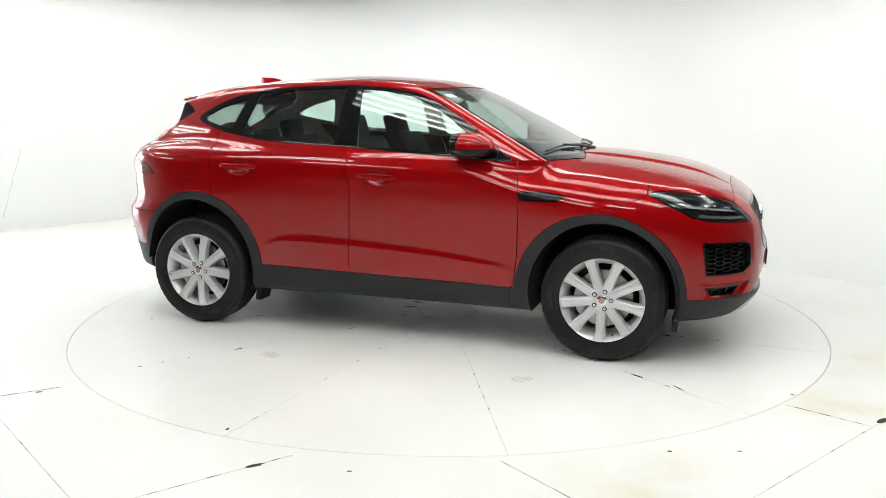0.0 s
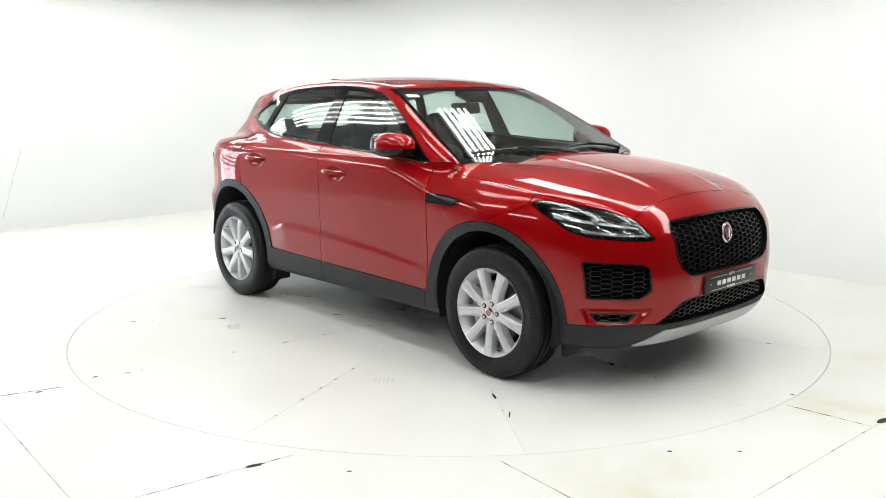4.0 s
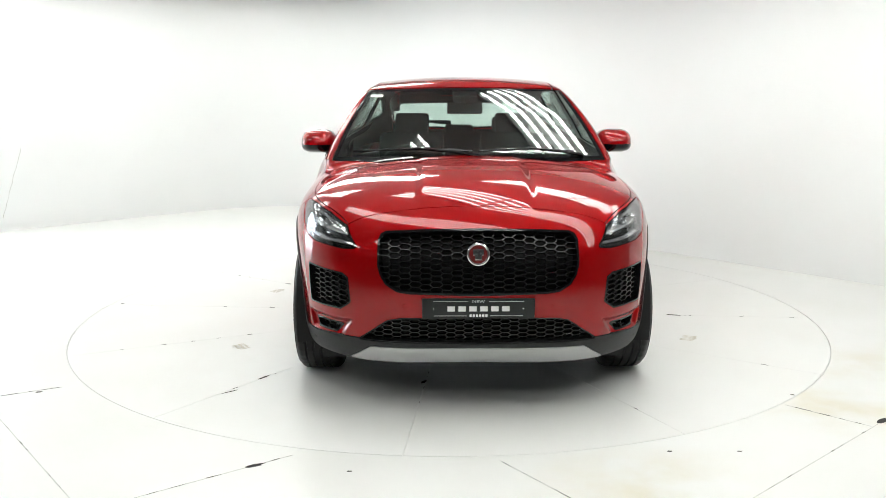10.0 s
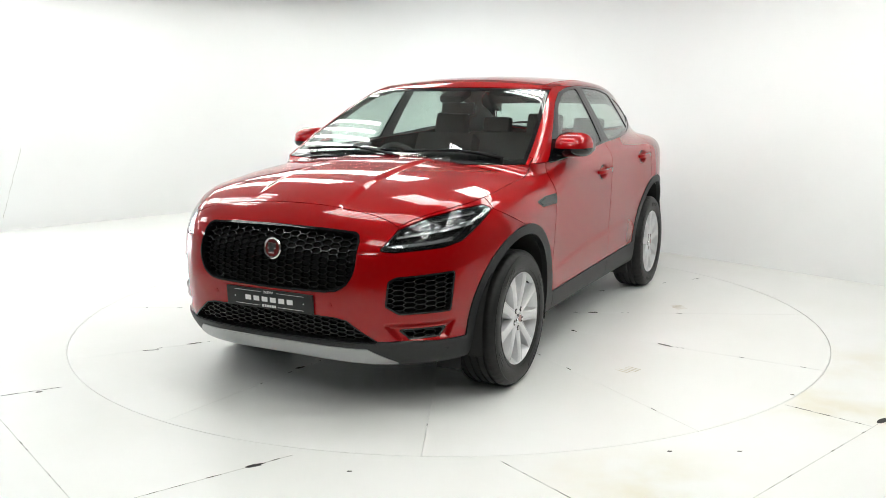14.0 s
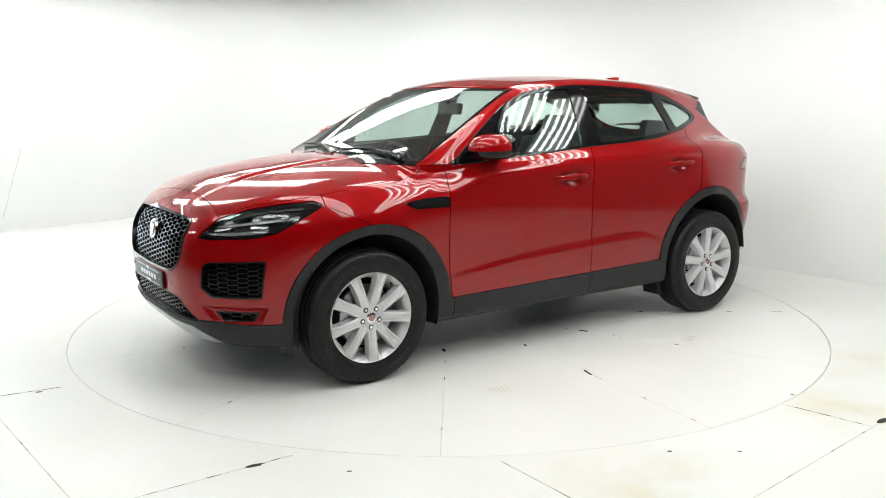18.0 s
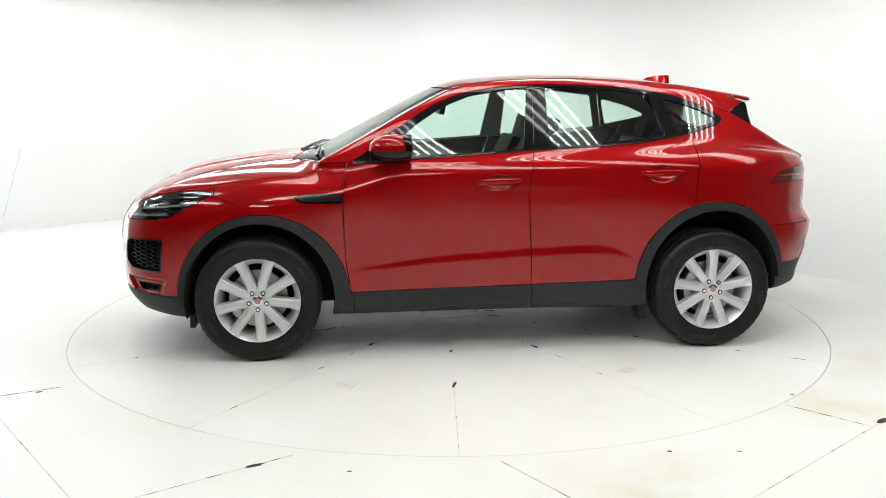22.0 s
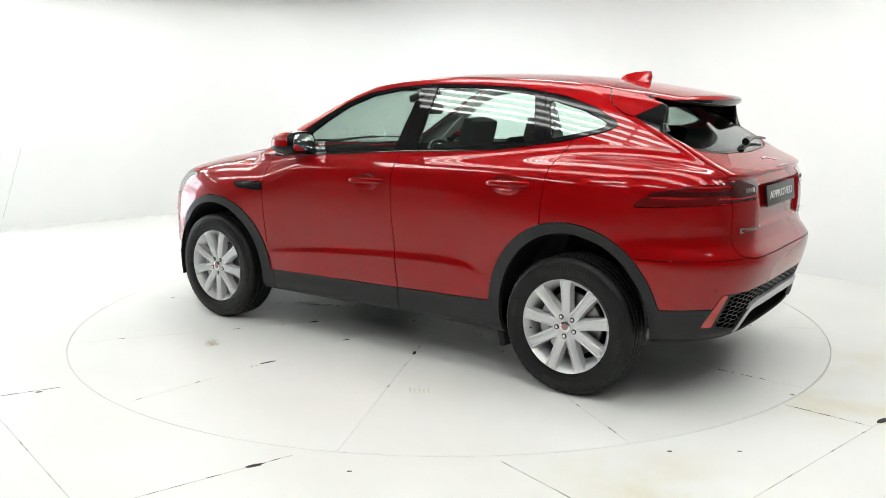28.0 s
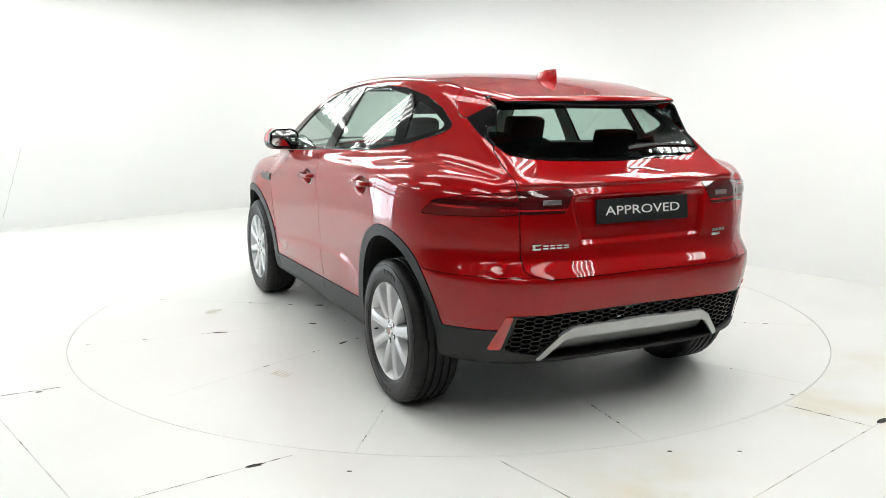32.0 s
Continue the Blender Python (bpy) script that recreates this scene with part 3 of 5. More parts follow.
for k in range(12):
    a0, a1 = radians(-5.2 + 30 * k) + 0.0004, radians(24.8 + 30 * k) - 0.0004
    bm = bmesh.new()
    cols = []
    for i in range(17):
        a = a0 + (a1 - a0) * i / 16
        cols.append([bm.verts.new((r * math.cos(a), r * math.sin(a), z)) for r, z in ((HUB, -0.05), (HUB, 0.0), (1.2, 0.0), (RIM - 0.003, 0.0), (RIM, -0.003), (RIM, -0.05))])
    for p, q in zip(cols, cols[1:]):
        for j in range(5):
            bm.faces.new((p[j], p[j + 1], q[j + 1], q[j]))
    for c, s in ((cols[0], 1), (cols[-1], -1)):
        bm.faces.new(c[::-s])
    bmesh.ops.recalc_face_normals(bm, faces=bm.faces)
    part("floor_plate", bm, FLOOR_WHITE, turntable, angle=20)
part("centre_plate", lathe([(0.0, 0.0), (HUB - 0.012, 0.0), (HUB - 0.008, -0.004), (HUB - 0.008, -0.05), (0.0, -0.05)], 64, "Z"), FLOOR_WHITE, turntable, angle=20)
part("bed", lathe([(0.0, -0.05), (RIM, -0.05), (RIM, -0.07), (0.0, -0.07)], 64, "Z"), GAP_DARK, turntable)



def chip_bm(w, h, rng):
    """A thin flake of bare floor with a ragged outline."""
    bm = bmesh.new()
    n = 12
    ring = []
    for k in range(n):
        a = 2 * math.pi * k / n
        r = 1 + rng.uniform(-0.35, 0.35)
        ring.append((0.5 * w * r * math.cos(a), 0.5 * h * r * math.sin(a)))
    top = [bm.verts.new((x, y, 0.0008)) for x, y in ring]
    low = [bm.verts.new((x, y, -0.0005)) for x, y in ring]
    bm.faces.new(top)
    for k in range(n):
        bm.faces.new((low[k], low[(k + 1) % n], top[(k + 1) % n], top[k]))
    return bm


rng = random.Random(7)
for k in range(12):
    a = -5.2 + 30 * k
    for _ in range(8):
        r = rng.uniform(0.25, 2.42)
        part("paint_chip", chip_bm(rng.uniform(0.010, 0.040), rng.uniform(0.002, 0.005), rng), CHIP_DARK, turntable, at=pose(r * math.cos(radians(a)), r * math.sin(radians(a)), 0.001, 0, 0, a + rng.uniform(-3, 3)))
BIG_CHIPS = ((0.97, 84.7, 0.05, 0.014), (1.57, 84.9, 0.09, 0.014), (1.02, 114.8, 0.06, 0.02), (1.76, -35.3, 0.08, 0.016), (2.02, -34.6, 0.07, 0.008), (1.53, -5.6, 0.05, 0.022), (0.95, 54, 0.06, 0.02),
             (2.40, -96, 0.03, 0.012), (0.35, 150, 0.09, 0.012), (0.30, 175, 0.10, 0.010), (0.33, -140, 0.08, 0.012), (0.9, 25, 0.07, 0.012), (1.35, 144.8, 0.05, 0.012), (1.56, -125, 0.05, 0.012))
for r, a, w, h in BIG_CHIPS:
    part("paint_chip", chip_bm(w, h, rng), CHIP_DARK, turntable, at=pose(r * math.cos(radians(a)), r * math.sin(radians(a)), 0.0014, 0, 0, a + rng.uniform(-20, 20)))
for r, a in ((1.66, 64.7), (1.66, 120.8), (1.53, -55.9), (1.47, -116.2)):
    for k in range(5):
        part("tyre_mark", chip_bm(0.075, 0.006, rng), STAIN, turntable, at=pose(r * math.cos(radians(a)), r * math.sin(radians(a)), 0.0012, 0, 0, a) @ pose(0, (k - 2) * 0.024, 0, 0, 0, 8))
# seams and flakes of the floor round the turntable
for (x0, y0), (x1, y1), w in (((-2.13, -2.04), (-1.40, -2.90), 0.004), ((-1.20, -2.86), (-0.66, -2.46), 0.004), ((1.10, -2.90), (2.05, -2.06), 0.004), ((1.66, -1.86), (1.95, -2.14), 0.004),
                              ((0.22, -2.52), (0.50, -2.90), 0.004), ((-2.30, -1.75), (-2.02, -1.60), 0.004), ((2.05, -2.06), (2.6, -1.6), 0.004)):
    d = Vector((x1 - x0, y1 - y0))
    line = math.degrees(math.atan2(d.y, d.x))
    part("floor_seam", box_bm(d.length, 0.0016, 0.001), SEAM_GREY, floor, at=pose((x0 + x1) / 2, (y0 + y1) / 2, 0.0004, 0, 0, line))
    for k in range(5):
        s = (k + rng.uniform(0.1, 0.9)) / 5
        part("floor_chip", chip_bm(rng.uniform(0.02, 0.07), w * rng.uniform(0.5, 1.2), rng), GAP_DARK, floor, at=pose(x0 + d.x * s, y0 + d.y * s, 0.0008, 0, 0, line + rng.uniform(-4, 4)))
for x, y, w, h, a in ((-0.80, -2.565, 0.085, 0.022, 30), (2.03, -2.07, 0.10, 0.03, 35), (-2.11, -1.68, 0.03, 0.014, 10), (0.95, -2.42, 0.022, 0.012, 0), (1.25, -2.42, 0.02, 0.008, 0), (1.75, -1.72, 0.02, 0.01, 0), (-0.4, -2.62, 0.02, 0.008, 0)):
    part("floor_chip", chip_bm(w, h, rng), CHIP_DARK, floor, at=pose(x, y, 0.001, 0, 0, a))

# ---- the car ----
car = new("car")
tagged(car, "glossy red compact SUV with silver alloy wheels and black cladding", "car")

half = skin(0.012)
v, t = half
v[np.abs(v[:, 1]) < 1e-6, 1] = 0
half = keep((v, t), -v[:, 1] + 0.0)
half[0][half[0][:, 1] < 1e-4, 1] = 0


# ---- outlines of the panels, in metres along and up the body ----
def circle(x, z, cx, cz, rx, rz):
    return (np.sqrt(((x - cx) / rx) ** 2 + ((z - cz) / rz) ** 2) - 1) * min(rx, rz)


def nose_angle(x, y):
    return 0.9 * np.arctan2(y, x - 1.2)


def tail_angle(x, y):
    return 0.9 * np.arctan2(y, -x - 1.2)


def round_nose(*pts):
    return [(nose_angle(x, y), z) for x, y, z in pts]


HEADLIGHT = round_nose((2.130, 0.561, 0.806), (2.070, 0.602, 0.866), (2.025, 0.610, 0.900), (1.897, 0.694, 0.947), (1.747, 0.766, 0.973), (1.599, 0.814, 0.982),
                       (1.558, 0.850, 0.962), (1.669, 0.858, 0.906), (1.812, 0.835, 0.834), (1.912, 0.790, 0.812), (2.088, 0.629, 0.800))
FOG = round_nose((2.127, 0.609, 0.669), (2.106, 0.639, 0.689), (1.872, 0.829, 0.700), (1.894, 0.816, 0.508), (2.098, 0.652, 0.511), (2.137, 0.598, 0.552))
FOG_LOW = round_nose((2.105, 0.645, 0.440), (1.905, 0.808, 0.436), (1.938, 0.784, 0.388), (2.058, 0.685, 0.388))
GRILLE = [(-0.5, 0.897), (0.0, 0.897), (0.25, 0.894), (0.425, 0.886), (0.450, 0.873), (0.463, 0.845), (0.464, 0.735), (0.452, 0.690), (0.425, 0.648), (0.375, 0.617), (0.32, 0.608), (0.0, 0.600), (-0.5, 0.600)]
INTAKE = [(-0.5, 0.500), (0.0, 0.500), (0.36, 0.493), (0.42, 0.482), (0.565, 0.376), (0.0, 0.366), (-0.5, 0.366)]
SKID = [(-0.5, 0.346), (0.0, 0.346), (0.50, 0.346), (0.612, 0.262), (0.56, 0.254), (0.0, 0.262), (-0.5, 0.262)]
DLO = [(0.800, 1.128), (0.426, 1.149), (0.104, 1.168), (-0.234, 1.192), (-0.54, 1.205), (-0.866, 1.222), (-1.203, 1.270), (-1.418, 1.325), (-1.465, 1.350),
       (-1.452, 1.374), (-1.327, 1.443), (-1.162, 1.499), (-0.896, 1.545), (-0.562, 1.562), (-0.295, 1.566), (-0.061, 1.550), (0.139, 1.518), (0.304, 1.456), (0.434, 1.382), (0.593, 1.278), (0.752, 1.160)]
GLASS_FRONT = [(0.49, 1.166), (0.104, 1.180), (-0.190, 1.199), (-0.240, 1.546), (-0.094, 1.536), (0.106, 1.502), (0.270, 1.438), (0.400, 1.357), (0.545, 1.245)]
GLASS_REAR = [(-0.345, 1.208), (-0.54, 1.217), (-1.060, 1.264), (-0.985, 1.506), (-0.725, 1.540), (-0.350, 1.553)]
QUARTER = [(-1.145, 1.284), (-1.365, 1.333), (-1.425, 1.359), (-1.273, 1.429), (-1.075, 1.483)]
VENT = [(1.132, 0.944), (1.071, 0.911), (0.850, 0.908), (0.852, 0.963), (1.01, 0.961)]
GAP_FRONT = curve((1.124, 0.823), (0.96, 0.843), (0.70, 0.844), (0.533, 0.834), (0.38, 0.807))
GAP_MIDDLE = curve((1.195, -0.253), (1.089, -0.229), (0.70, -0.227), (0.417, -0.241))
GAP_REAR = curve((1.26, -1.25), (1.224, -1.238), (1.09, -1.213), (0.885, -1.194), (0.6, -1.17))
TAIL_LAMP = [(tail_angle(x, y), z) for x, y, z in ((-1.645, 0.876, 0.984), (-1.726, 0.850, 1.051), (-1.90, 0.76, 1.086), (-2.09, 0.597, 1.100), (-2.12, 0.45, 1.10),
                                                   (-2.13, 0.45, 1.002), (-2.11, 0.597, 1.002), (-1.945, 0.74, 0.993))]
GATE_LAMP = [(0.70, 1.100), (0.355, 1.104), (0.407, 1.003), (0.70, 1.003)]
GATE = [(-0.5, 1.6), (0.40, 1.6), (0.50, 1.40), (0.592, 1.26), (0.606, 1.13), (0.608, 0.957), (0.600, 0.763), (0.58, 0.745), (0.50, 0.727), (0.0, 0.733), (-0.5, 0.733)]
REAR_GLASS = [(-0.5, 1.205), (0.0, 1.205), (0.36, 1.214), (0.47, 1.226), (0.545, 1.243), (0.582, 1.29), (0.57, 1.40), (0.51, 1.478), (0.0, 1.486), (-0.5, 1.486)]
REFLECTOR = [(0.637, 0.562), (0.668, 0.562), (0.716, 0.400), (0.666, 0.400)]
REAR_MESH = [(-0.5, 0.578), (0.0, 0.578), (0.40, 0.572), (0.622, 0.558), (0.652, 0.400), (0.515, 0.370), (0.415, 0.472), (0.36, 0.500), (0.0, 0.510), (-0.5, 0.510)]
REAR_SKID = [(-0.5, 0.510), (0.0, 0.510), (0.36, 0.500), (0.415, 0.472), (0.520, 0.352), (0.495, 0.347), (0.398, 0.440), (0.345, 0.452), (0.0, 0.458), (-0.5, 0.458)]
DIFFUSER = [(-0.5, 0.458), (0.0, 0.458), (0.345, 0.452), (0.398, 0.440), (0.495, 0.347), (0.46, 0.27), (0.0, 0.27), (-0.5, 0.27)]

rest = half


def cut(f, gap=0.0006):
    """Takes what lies where f is negative out of the rest of the skin."""
    global rest
    v = rest[0]
    d = f(v[:, 0], v[:, 1], v[:, 2])
    piece = keep(rest, d + gap)
    rest = keep(rest, gap - d)
    return piece


def side_only(f, least=0.35):
    return lambda x, y, z: np.maximum(f(x, y, z), least - y)


def ahead_of(f, x0):
    return lambda x, y, z: np.maximum(f(x, y, z), x0 - x)


def behind(f, x0):
    return lambda x, y, z: np.maximum(f(x, y, z), x - x0)


def pair(name, mesh, mat, label="", parents=None, **more):
    """The left piece and its mirror image, each an object of its own."""
    left = pressed(name, mesh, mat, parents[0] if parents else car, label, **more)
    right = pressed(name, mirrored(mesh), mat, parents[1] if parents else car, label, **more)
    return left, right


def arch_front(x, y, z):
    return circle(x, z, 1.325, 0.36, 0.418, 0.440)


def arch_rear(x, y, z):
    return circle(x, z, -1.345, 0.385, 0.410, 0.450)


cut(side_only(arch_front, 0.5))
cut(side_only(arch_rear, 0.5))
LIPS = lambda x, y, z: z - 0.258 - 0.090 * step((-x - 1.45) / 0.25)
underbody = cut(LIPS)

# front openings and lamps
grille_hole = cut(ahead_of(lambda x, y, z: poly(y, z, GRILLE, 0.012), 1.9))
intake_hole = cut(ahead_of(lambda x, y, z: poly(y, z, INTAKE, 0.008), 1.9))
skid = cut(ahead_of(lambda x, y, z: poly(y, z, SKID, 0.004), 1.8))
fog_hole = cut(ahead_of(lambda x, y, z: poly(nose_angle(x, y), z, FOG, 0.012), 1.7))
fog_low_hole = cut(ahead_of(lambda x, y, z: poly(nose_angle(x, y), z, FOG_LOW, 0.006), 1.7))
headlamp_lens = cut(ahead_of(lambda x, y, z: poly(nose_angle(x, y), z, HEADLIGHT, 0.008), 1.4), 0.002)

# rear openings and lamps
mesh_hole = cut(behind(lambda x, y, z: poly(y, z, REAR_MESH, 0.004), -1.8))
rear_skid = cut(behind(lambda x, y, z: poly(y, z, REAR_SKID, 0.003), -1.8))
diffuser = cut(behind(lambda x, y, z: poly(y, z, DIFFUSER, 0.003), -1.8))
reflector = cut(behind(lambda x, y, z: poly(y, z, REFLECTOR, 0.004), -1.8))
gate_lamp = cut(behind(lambda x, y, z: np.maximum(poly(y, z, GATE_LAMP, 0.004), poly(y, z, GATE)), -1.9), 0.001)
tail_lamp = cut(behind(lambda x, y, z: np.maximum(poly(tail_angle(x, y), z, TAIL_LAMP, 0.006), -poly(y, z, GATE)), -1.5), 0.0015)
rear_window = cut(behind(lambda x, y, z: np.maximum(poly(y, z, REAR_GLASS, 0.01), np.abs(x + 2.06 - 1.72 * (z - 1.124) - 0.10 * y ** 2) - 0.06), -1.42), 0.002)

# cladding of dark plastic along the wheel arches, sills and bumpers
def clad_field(x, y, z):
    f = np.minimum(circle(x, z, 1.310, 0.36, 0.490, 0.490), circle(x, z, -1.335, 0.40, 0.468, 0.488))
    f = np.maximum(f, 0.45 - y)
    sill = np.maximum(z - (0.390 - 0.020 * (x - 0.82)), np.abs(x) - 1.3)
    front = np.maximum(z - 0.372 - 0.012 * step((x - 1.9) / 0.2), 1.3 - x)
    rear = np.maximum(z - 0.494 - 0.070 * step((0.675 - y) / 0.03), x + 1.3)
    return np.minimum(np.minimum(f, sill), np.minimum(front, rear))


clad = cut(clad_field, 0.0015)
clad_front = keep(clad, 1.0 - clad[0][:, 0])
middle = keep(clad, clad[0][:, 0] - 0.999)
clad_rear = keep(middle, middle[0][:, 0] + 0.95)
clad_sill = keep(middle, -0.949 - middle[0][:, 0])

# windows
window_field = lambda x, y, z: poly(x, z, DLO, 0.012)
front_glass = cut(side_only(lambda x, y, z: poly(x, z, GLASS_FRONT, 0.012)), 0.0)
rear_glass = cut(side_only(lambda x, y, z: poly(x, z, GLASS_REAR, 0.012)), 0.0)
quarter_glass = cut(side_only(lambda x, y, z: poly(x, z, QUARTER, 0.015)), 0.0)
black_front = cut(side_only(lambda x, y, z: np.maximum(window_field(x, y, z), -0.248 - 0.08 * (z - 1.19) - x)), 0.0012)
black_rear = cut(side_only(lambda x, y, z: np.maximum(window_field(x, y, z), -1.115 + 0.30 * (z - 1.27) - x)), 0.0012)
black_quarter = cut(side_only(window_field), 0.0012)
SCREEN_EDGE = curve((1.10, 0.812), (1.133, 0.804), (1.333, 0.738), (1.526, 0.648), (1.60, 0.612))


def screen_field(x, y, z):
    top = z - 1.553 + 0.03 * y ** 2
    base = 1.128 - z
    return np.maximum(np.maximum(y - SCREEN_EDGE(z), top), np.maximum(base, 0.0 - x))


screen = cut(lambda x, y, z: np.maximum(screen_field(x, y, z), x - 1.06 + 1.9 * (z - 1.144) - 0.06), 0.0025)
screen_border = keep(screen, -np.maximum(np.maximum(screen[0][:, 1] - SCREEN_EDGE(screen[0][:, 2]) + 0.022, screen[0][:, 2] - 1.535), 1.150 - screen[0][:, 2]))
screen = keep(screen, np.maximum(np.maximum(screen[0][:, 1] - SCREEN_EDGE(screen[0][:, 2]) + 0.022, screen[0][:, 2] - 1.535), 1.150 - screen[0][:, 2]))

# painted panels
FIN_TOP = lambda x: np.minimum(1.40 + 0.52 * (-1.525 - x), 1.476)
fin_black = cut(lambda x, y, z: np.maximum(np.maximum(x + 1.525 + 1.87 * (1.40 - z), z - FIN_TOP(x)), np.maximum(1.285 - z, x + 1.45)), 0.001)
HOOD_SIDE = curve((2.02, 0.607), (1.8, 0.752), (1.6, 0.818), (1.3, 0.828), (0.95, 0.822))
hood = cut(lambda x, y, z: np.maximum(np.maximum(x - 1.985 - 0.10 * y ** 2, y - HOOD_SIDE(x)), np.maximum(0.965 + 0.02 - 0.10 * y ** 2 - x, 0.85 - z)), 0.002)
cowl = cut(lambda x, y, z: np.maximum(np.maximum(x - 0.99 + 0.02, y - 0.80), np.maximum(0.80 - x, np.maximum(1.08 - z, z - 1.145))), 0.001)
front_bumper = cut(lambda x, y, z: np.maximum(0.45 * (1.564 + 2.2 * np.minimum(z - 0.957, 0) - x), 1.30 - x), 0.0015)
fender = cut(lambda x, y, z: np.maximum(GAP_FRONT(z) - x, np.maximum(z - 1.13, 0.4 - y)), 0.0026)
front_door = cut(side_only(lambda x, y, z: np.maximum(np.maximum(GAP_MIDDLE(z) - x, x - GAP_FRONT(z)), z - np.interp(x, [p[0] for p in DLO[8::-1]], [p[1] for p in DLO[8::-1]]) - 0.004), 0.5), 0.0026)
rear_door = cut(side_only(lambda x, y, z: np.maximum(np.maximum(GAP_REAR(z) - x, x - GAP_MIDDLE(z)), z - np.interp(x, [p[0] for p in DLO[8::-1]], [p[1] for p in DLO[8::-1]]) - 0.004), 0.5), 0.0026)
SPOILER_LOW = curve((-1.30, 1.50), (-1.40, 1.470), (-1.445, 1.430), (-1.535, 1.397), (-1.66, 1.385), (-1.80, 1.40))
spoiler = cut(lambda x, y, z: np.maximum(x + 1.30 + 0.25 * y ** 2, SPOILER_LOW(x) - z), 0.002)
tailgate = cut(behind(lambda x, y, z: poly(y, z, GATE, 0.005), -1.45), 0.002)
rear_bumper = cut(lambda x, y, z: np.maximum(x + 1.55, z - 0.735), 0.0015)
roof_panel = cut(lambda x, y, z: np.maximum(np.maximum(y - 0.535 - 0.05 * step((x + 1.3) / 1.2), 1.48 - z), -1.31 - 0.25 * y ** 2 - x), 0.005)
side_frame = rest
flap_field = np.maximum(circle(rest[0][:, 0], rest[0][:, 2], -1.397, 1.042, 0.112, 0.086), 0.6 - rest[0][:, 1])
fuel_flap = keep(rest, flap_field + 0.0012)
side_with_flap = keep(rest, 0.0012 - flap_field)
glass_field = lambda m: poly(m[0][:, 1], m[0][:, 2], REAR_GLASS, 0.01)
rear_border = keep(rear_window, -(glass_field(rear_window) + 0.012 + 0.03 * step((rear_window[0][:, 2] - 1.36) / 0.08)))
rear_window = keep(rear_window, glass_field(rear_window) + 0.012 + 0.03 * step((rear_window[0][:, 2] - 1.36) / 0.08))

# ---- painted parts ----
hood_part = pressed("bonnet", both(hood), RED, car, inner=DARK)
pressed("scuttle", both(cowl), CLAD, car)
bumper_front = pressed("front_bumper", both(front_bumper), RED, car, inner=DARK)
pressed("roof_panel", both(roof_panel), RED, car, inner=PALE_TRIM)
spoiler_part = pressed("roof_spoiler", both(spoiler), RED, car, inner=GLOSS_BLACK)
gate = pressed("tailgate", both(tailgate), RED, car, inner=TRIM)
bumper_rear = pressed("rear_bumper", both(rear_bumper), RED, car, inner=DARK)
pressed("spoiler_underside", both(fin_black), GLOSS_BLACK, spoiler_part, "gloss black spoiler underside and fins", thick=0.006)
pair("wing", fender, RED, inner=DARK)
pressed("body_side", side_frame, RED, car, inner=PALE_TRIM)
pressed("body_side", mirrored(side_with_flap), RED, car, inner=PALE_TRIM)
doors_f = pair("front_door", front_door, RED, inner=TRIM)
doors_r = pair("rear_door", rear_door, RED, inner=TRIM)
pressed("fuel_flap", mirrored(fuel_flap), RED, car)

pair("window_frame", black_front, GLOSS_BLACK, "gloss black window surround", doors_f, inner=PALE_TRIM)
pair("window_frame", black_rear, GLOSS_BLACK, "gloss black window surround", doors_r, inner=PALE_TRIM)
pair("quarter_surround", black_quarter, GLOSS_BLACK, "gloss black window surround", inner=PALE_TRIM)
glazing = [*pair("window", front_glass, GLASS, "green-tinted door glass", doors_f, thick=0.004, out=-0.004),
           *pair("window", rear_glass, GLASS, "green-tinted door glass", doors_r, thick=0.004, out=-0.004),
           *pair("quarter_window", quarter_glass, GLASS, "green-tinted fixed glass", thick=0.004, out=-0.004),
           pressed("windscreen", both(screen), SCREEN_GLASS, car, "clear laminated windscreen", thick=0.004, out=-0.002),
           pressed("rear_window", both(rear_window), GLASS, gate, "dark-edged heated rear glass", thick=0.004, out=-0.002)]
pressed("rear_window_border", both(rear_border), GLOSS_BLACK, gate, "black printed glass border", thick=0.006, out=-0.002)
pressed("windscreen_border", both(screen_border), GLOSS_BLACK, car, "black printed glass border", thick=0.006, out=-0.002)

pressed("front_lip", both(clad_front), CLAD, car, "dark grey plastic cladding", out=0.005, thick=0.03, inner=DARK)
pair("rear_lip", clad_rear, CLAD, "dark grey plastic cladding", out=0.005, thick=0.03, inner=DARK)
for lo, hi in ((-0.95, -0.243), (-0.239, 0.795), (0.799, 1.01)):
    piece = keep(clad_sill, np.maximum(lo - clad_sill[0][:, 0], clad_sill[0][:, 0] - hi))
    pair("sill_trim", piece, CLAD, "dark grey plastic sill cladding", out=0.005, thick=0.03, inner=DARK)
pressed("underbody", both(underbody), DARK, car, thick=0.01)
pressed("front_skid_plate", both(skid), SATIN_SILVER, car, "satin silver skid plate", out=0.008, thick=0.02)
pressed("rear_skid_plate", both(rear_skid), SATIN_SILVER, car, "satin silver skid plate", out=0.008, thick=0.02)
dv, dt = both(diffuser)
dv = dv + np.stack([0.012 + 1.1 * np.clip(0.440 - dv[:, 2], 0, 1), 0 * dv[:, 0], 0 * dv[:, 0]], -1)
child("diffuser", mesh_of("diffuser", dv.tolist(), dt.tolist(), [SATIN_SILVER]), car, "satin silver lower diffuser panel")
pair("rear_reflector", reflector, REFLECTOR_RED, "red plastic reflector", out=0.004)


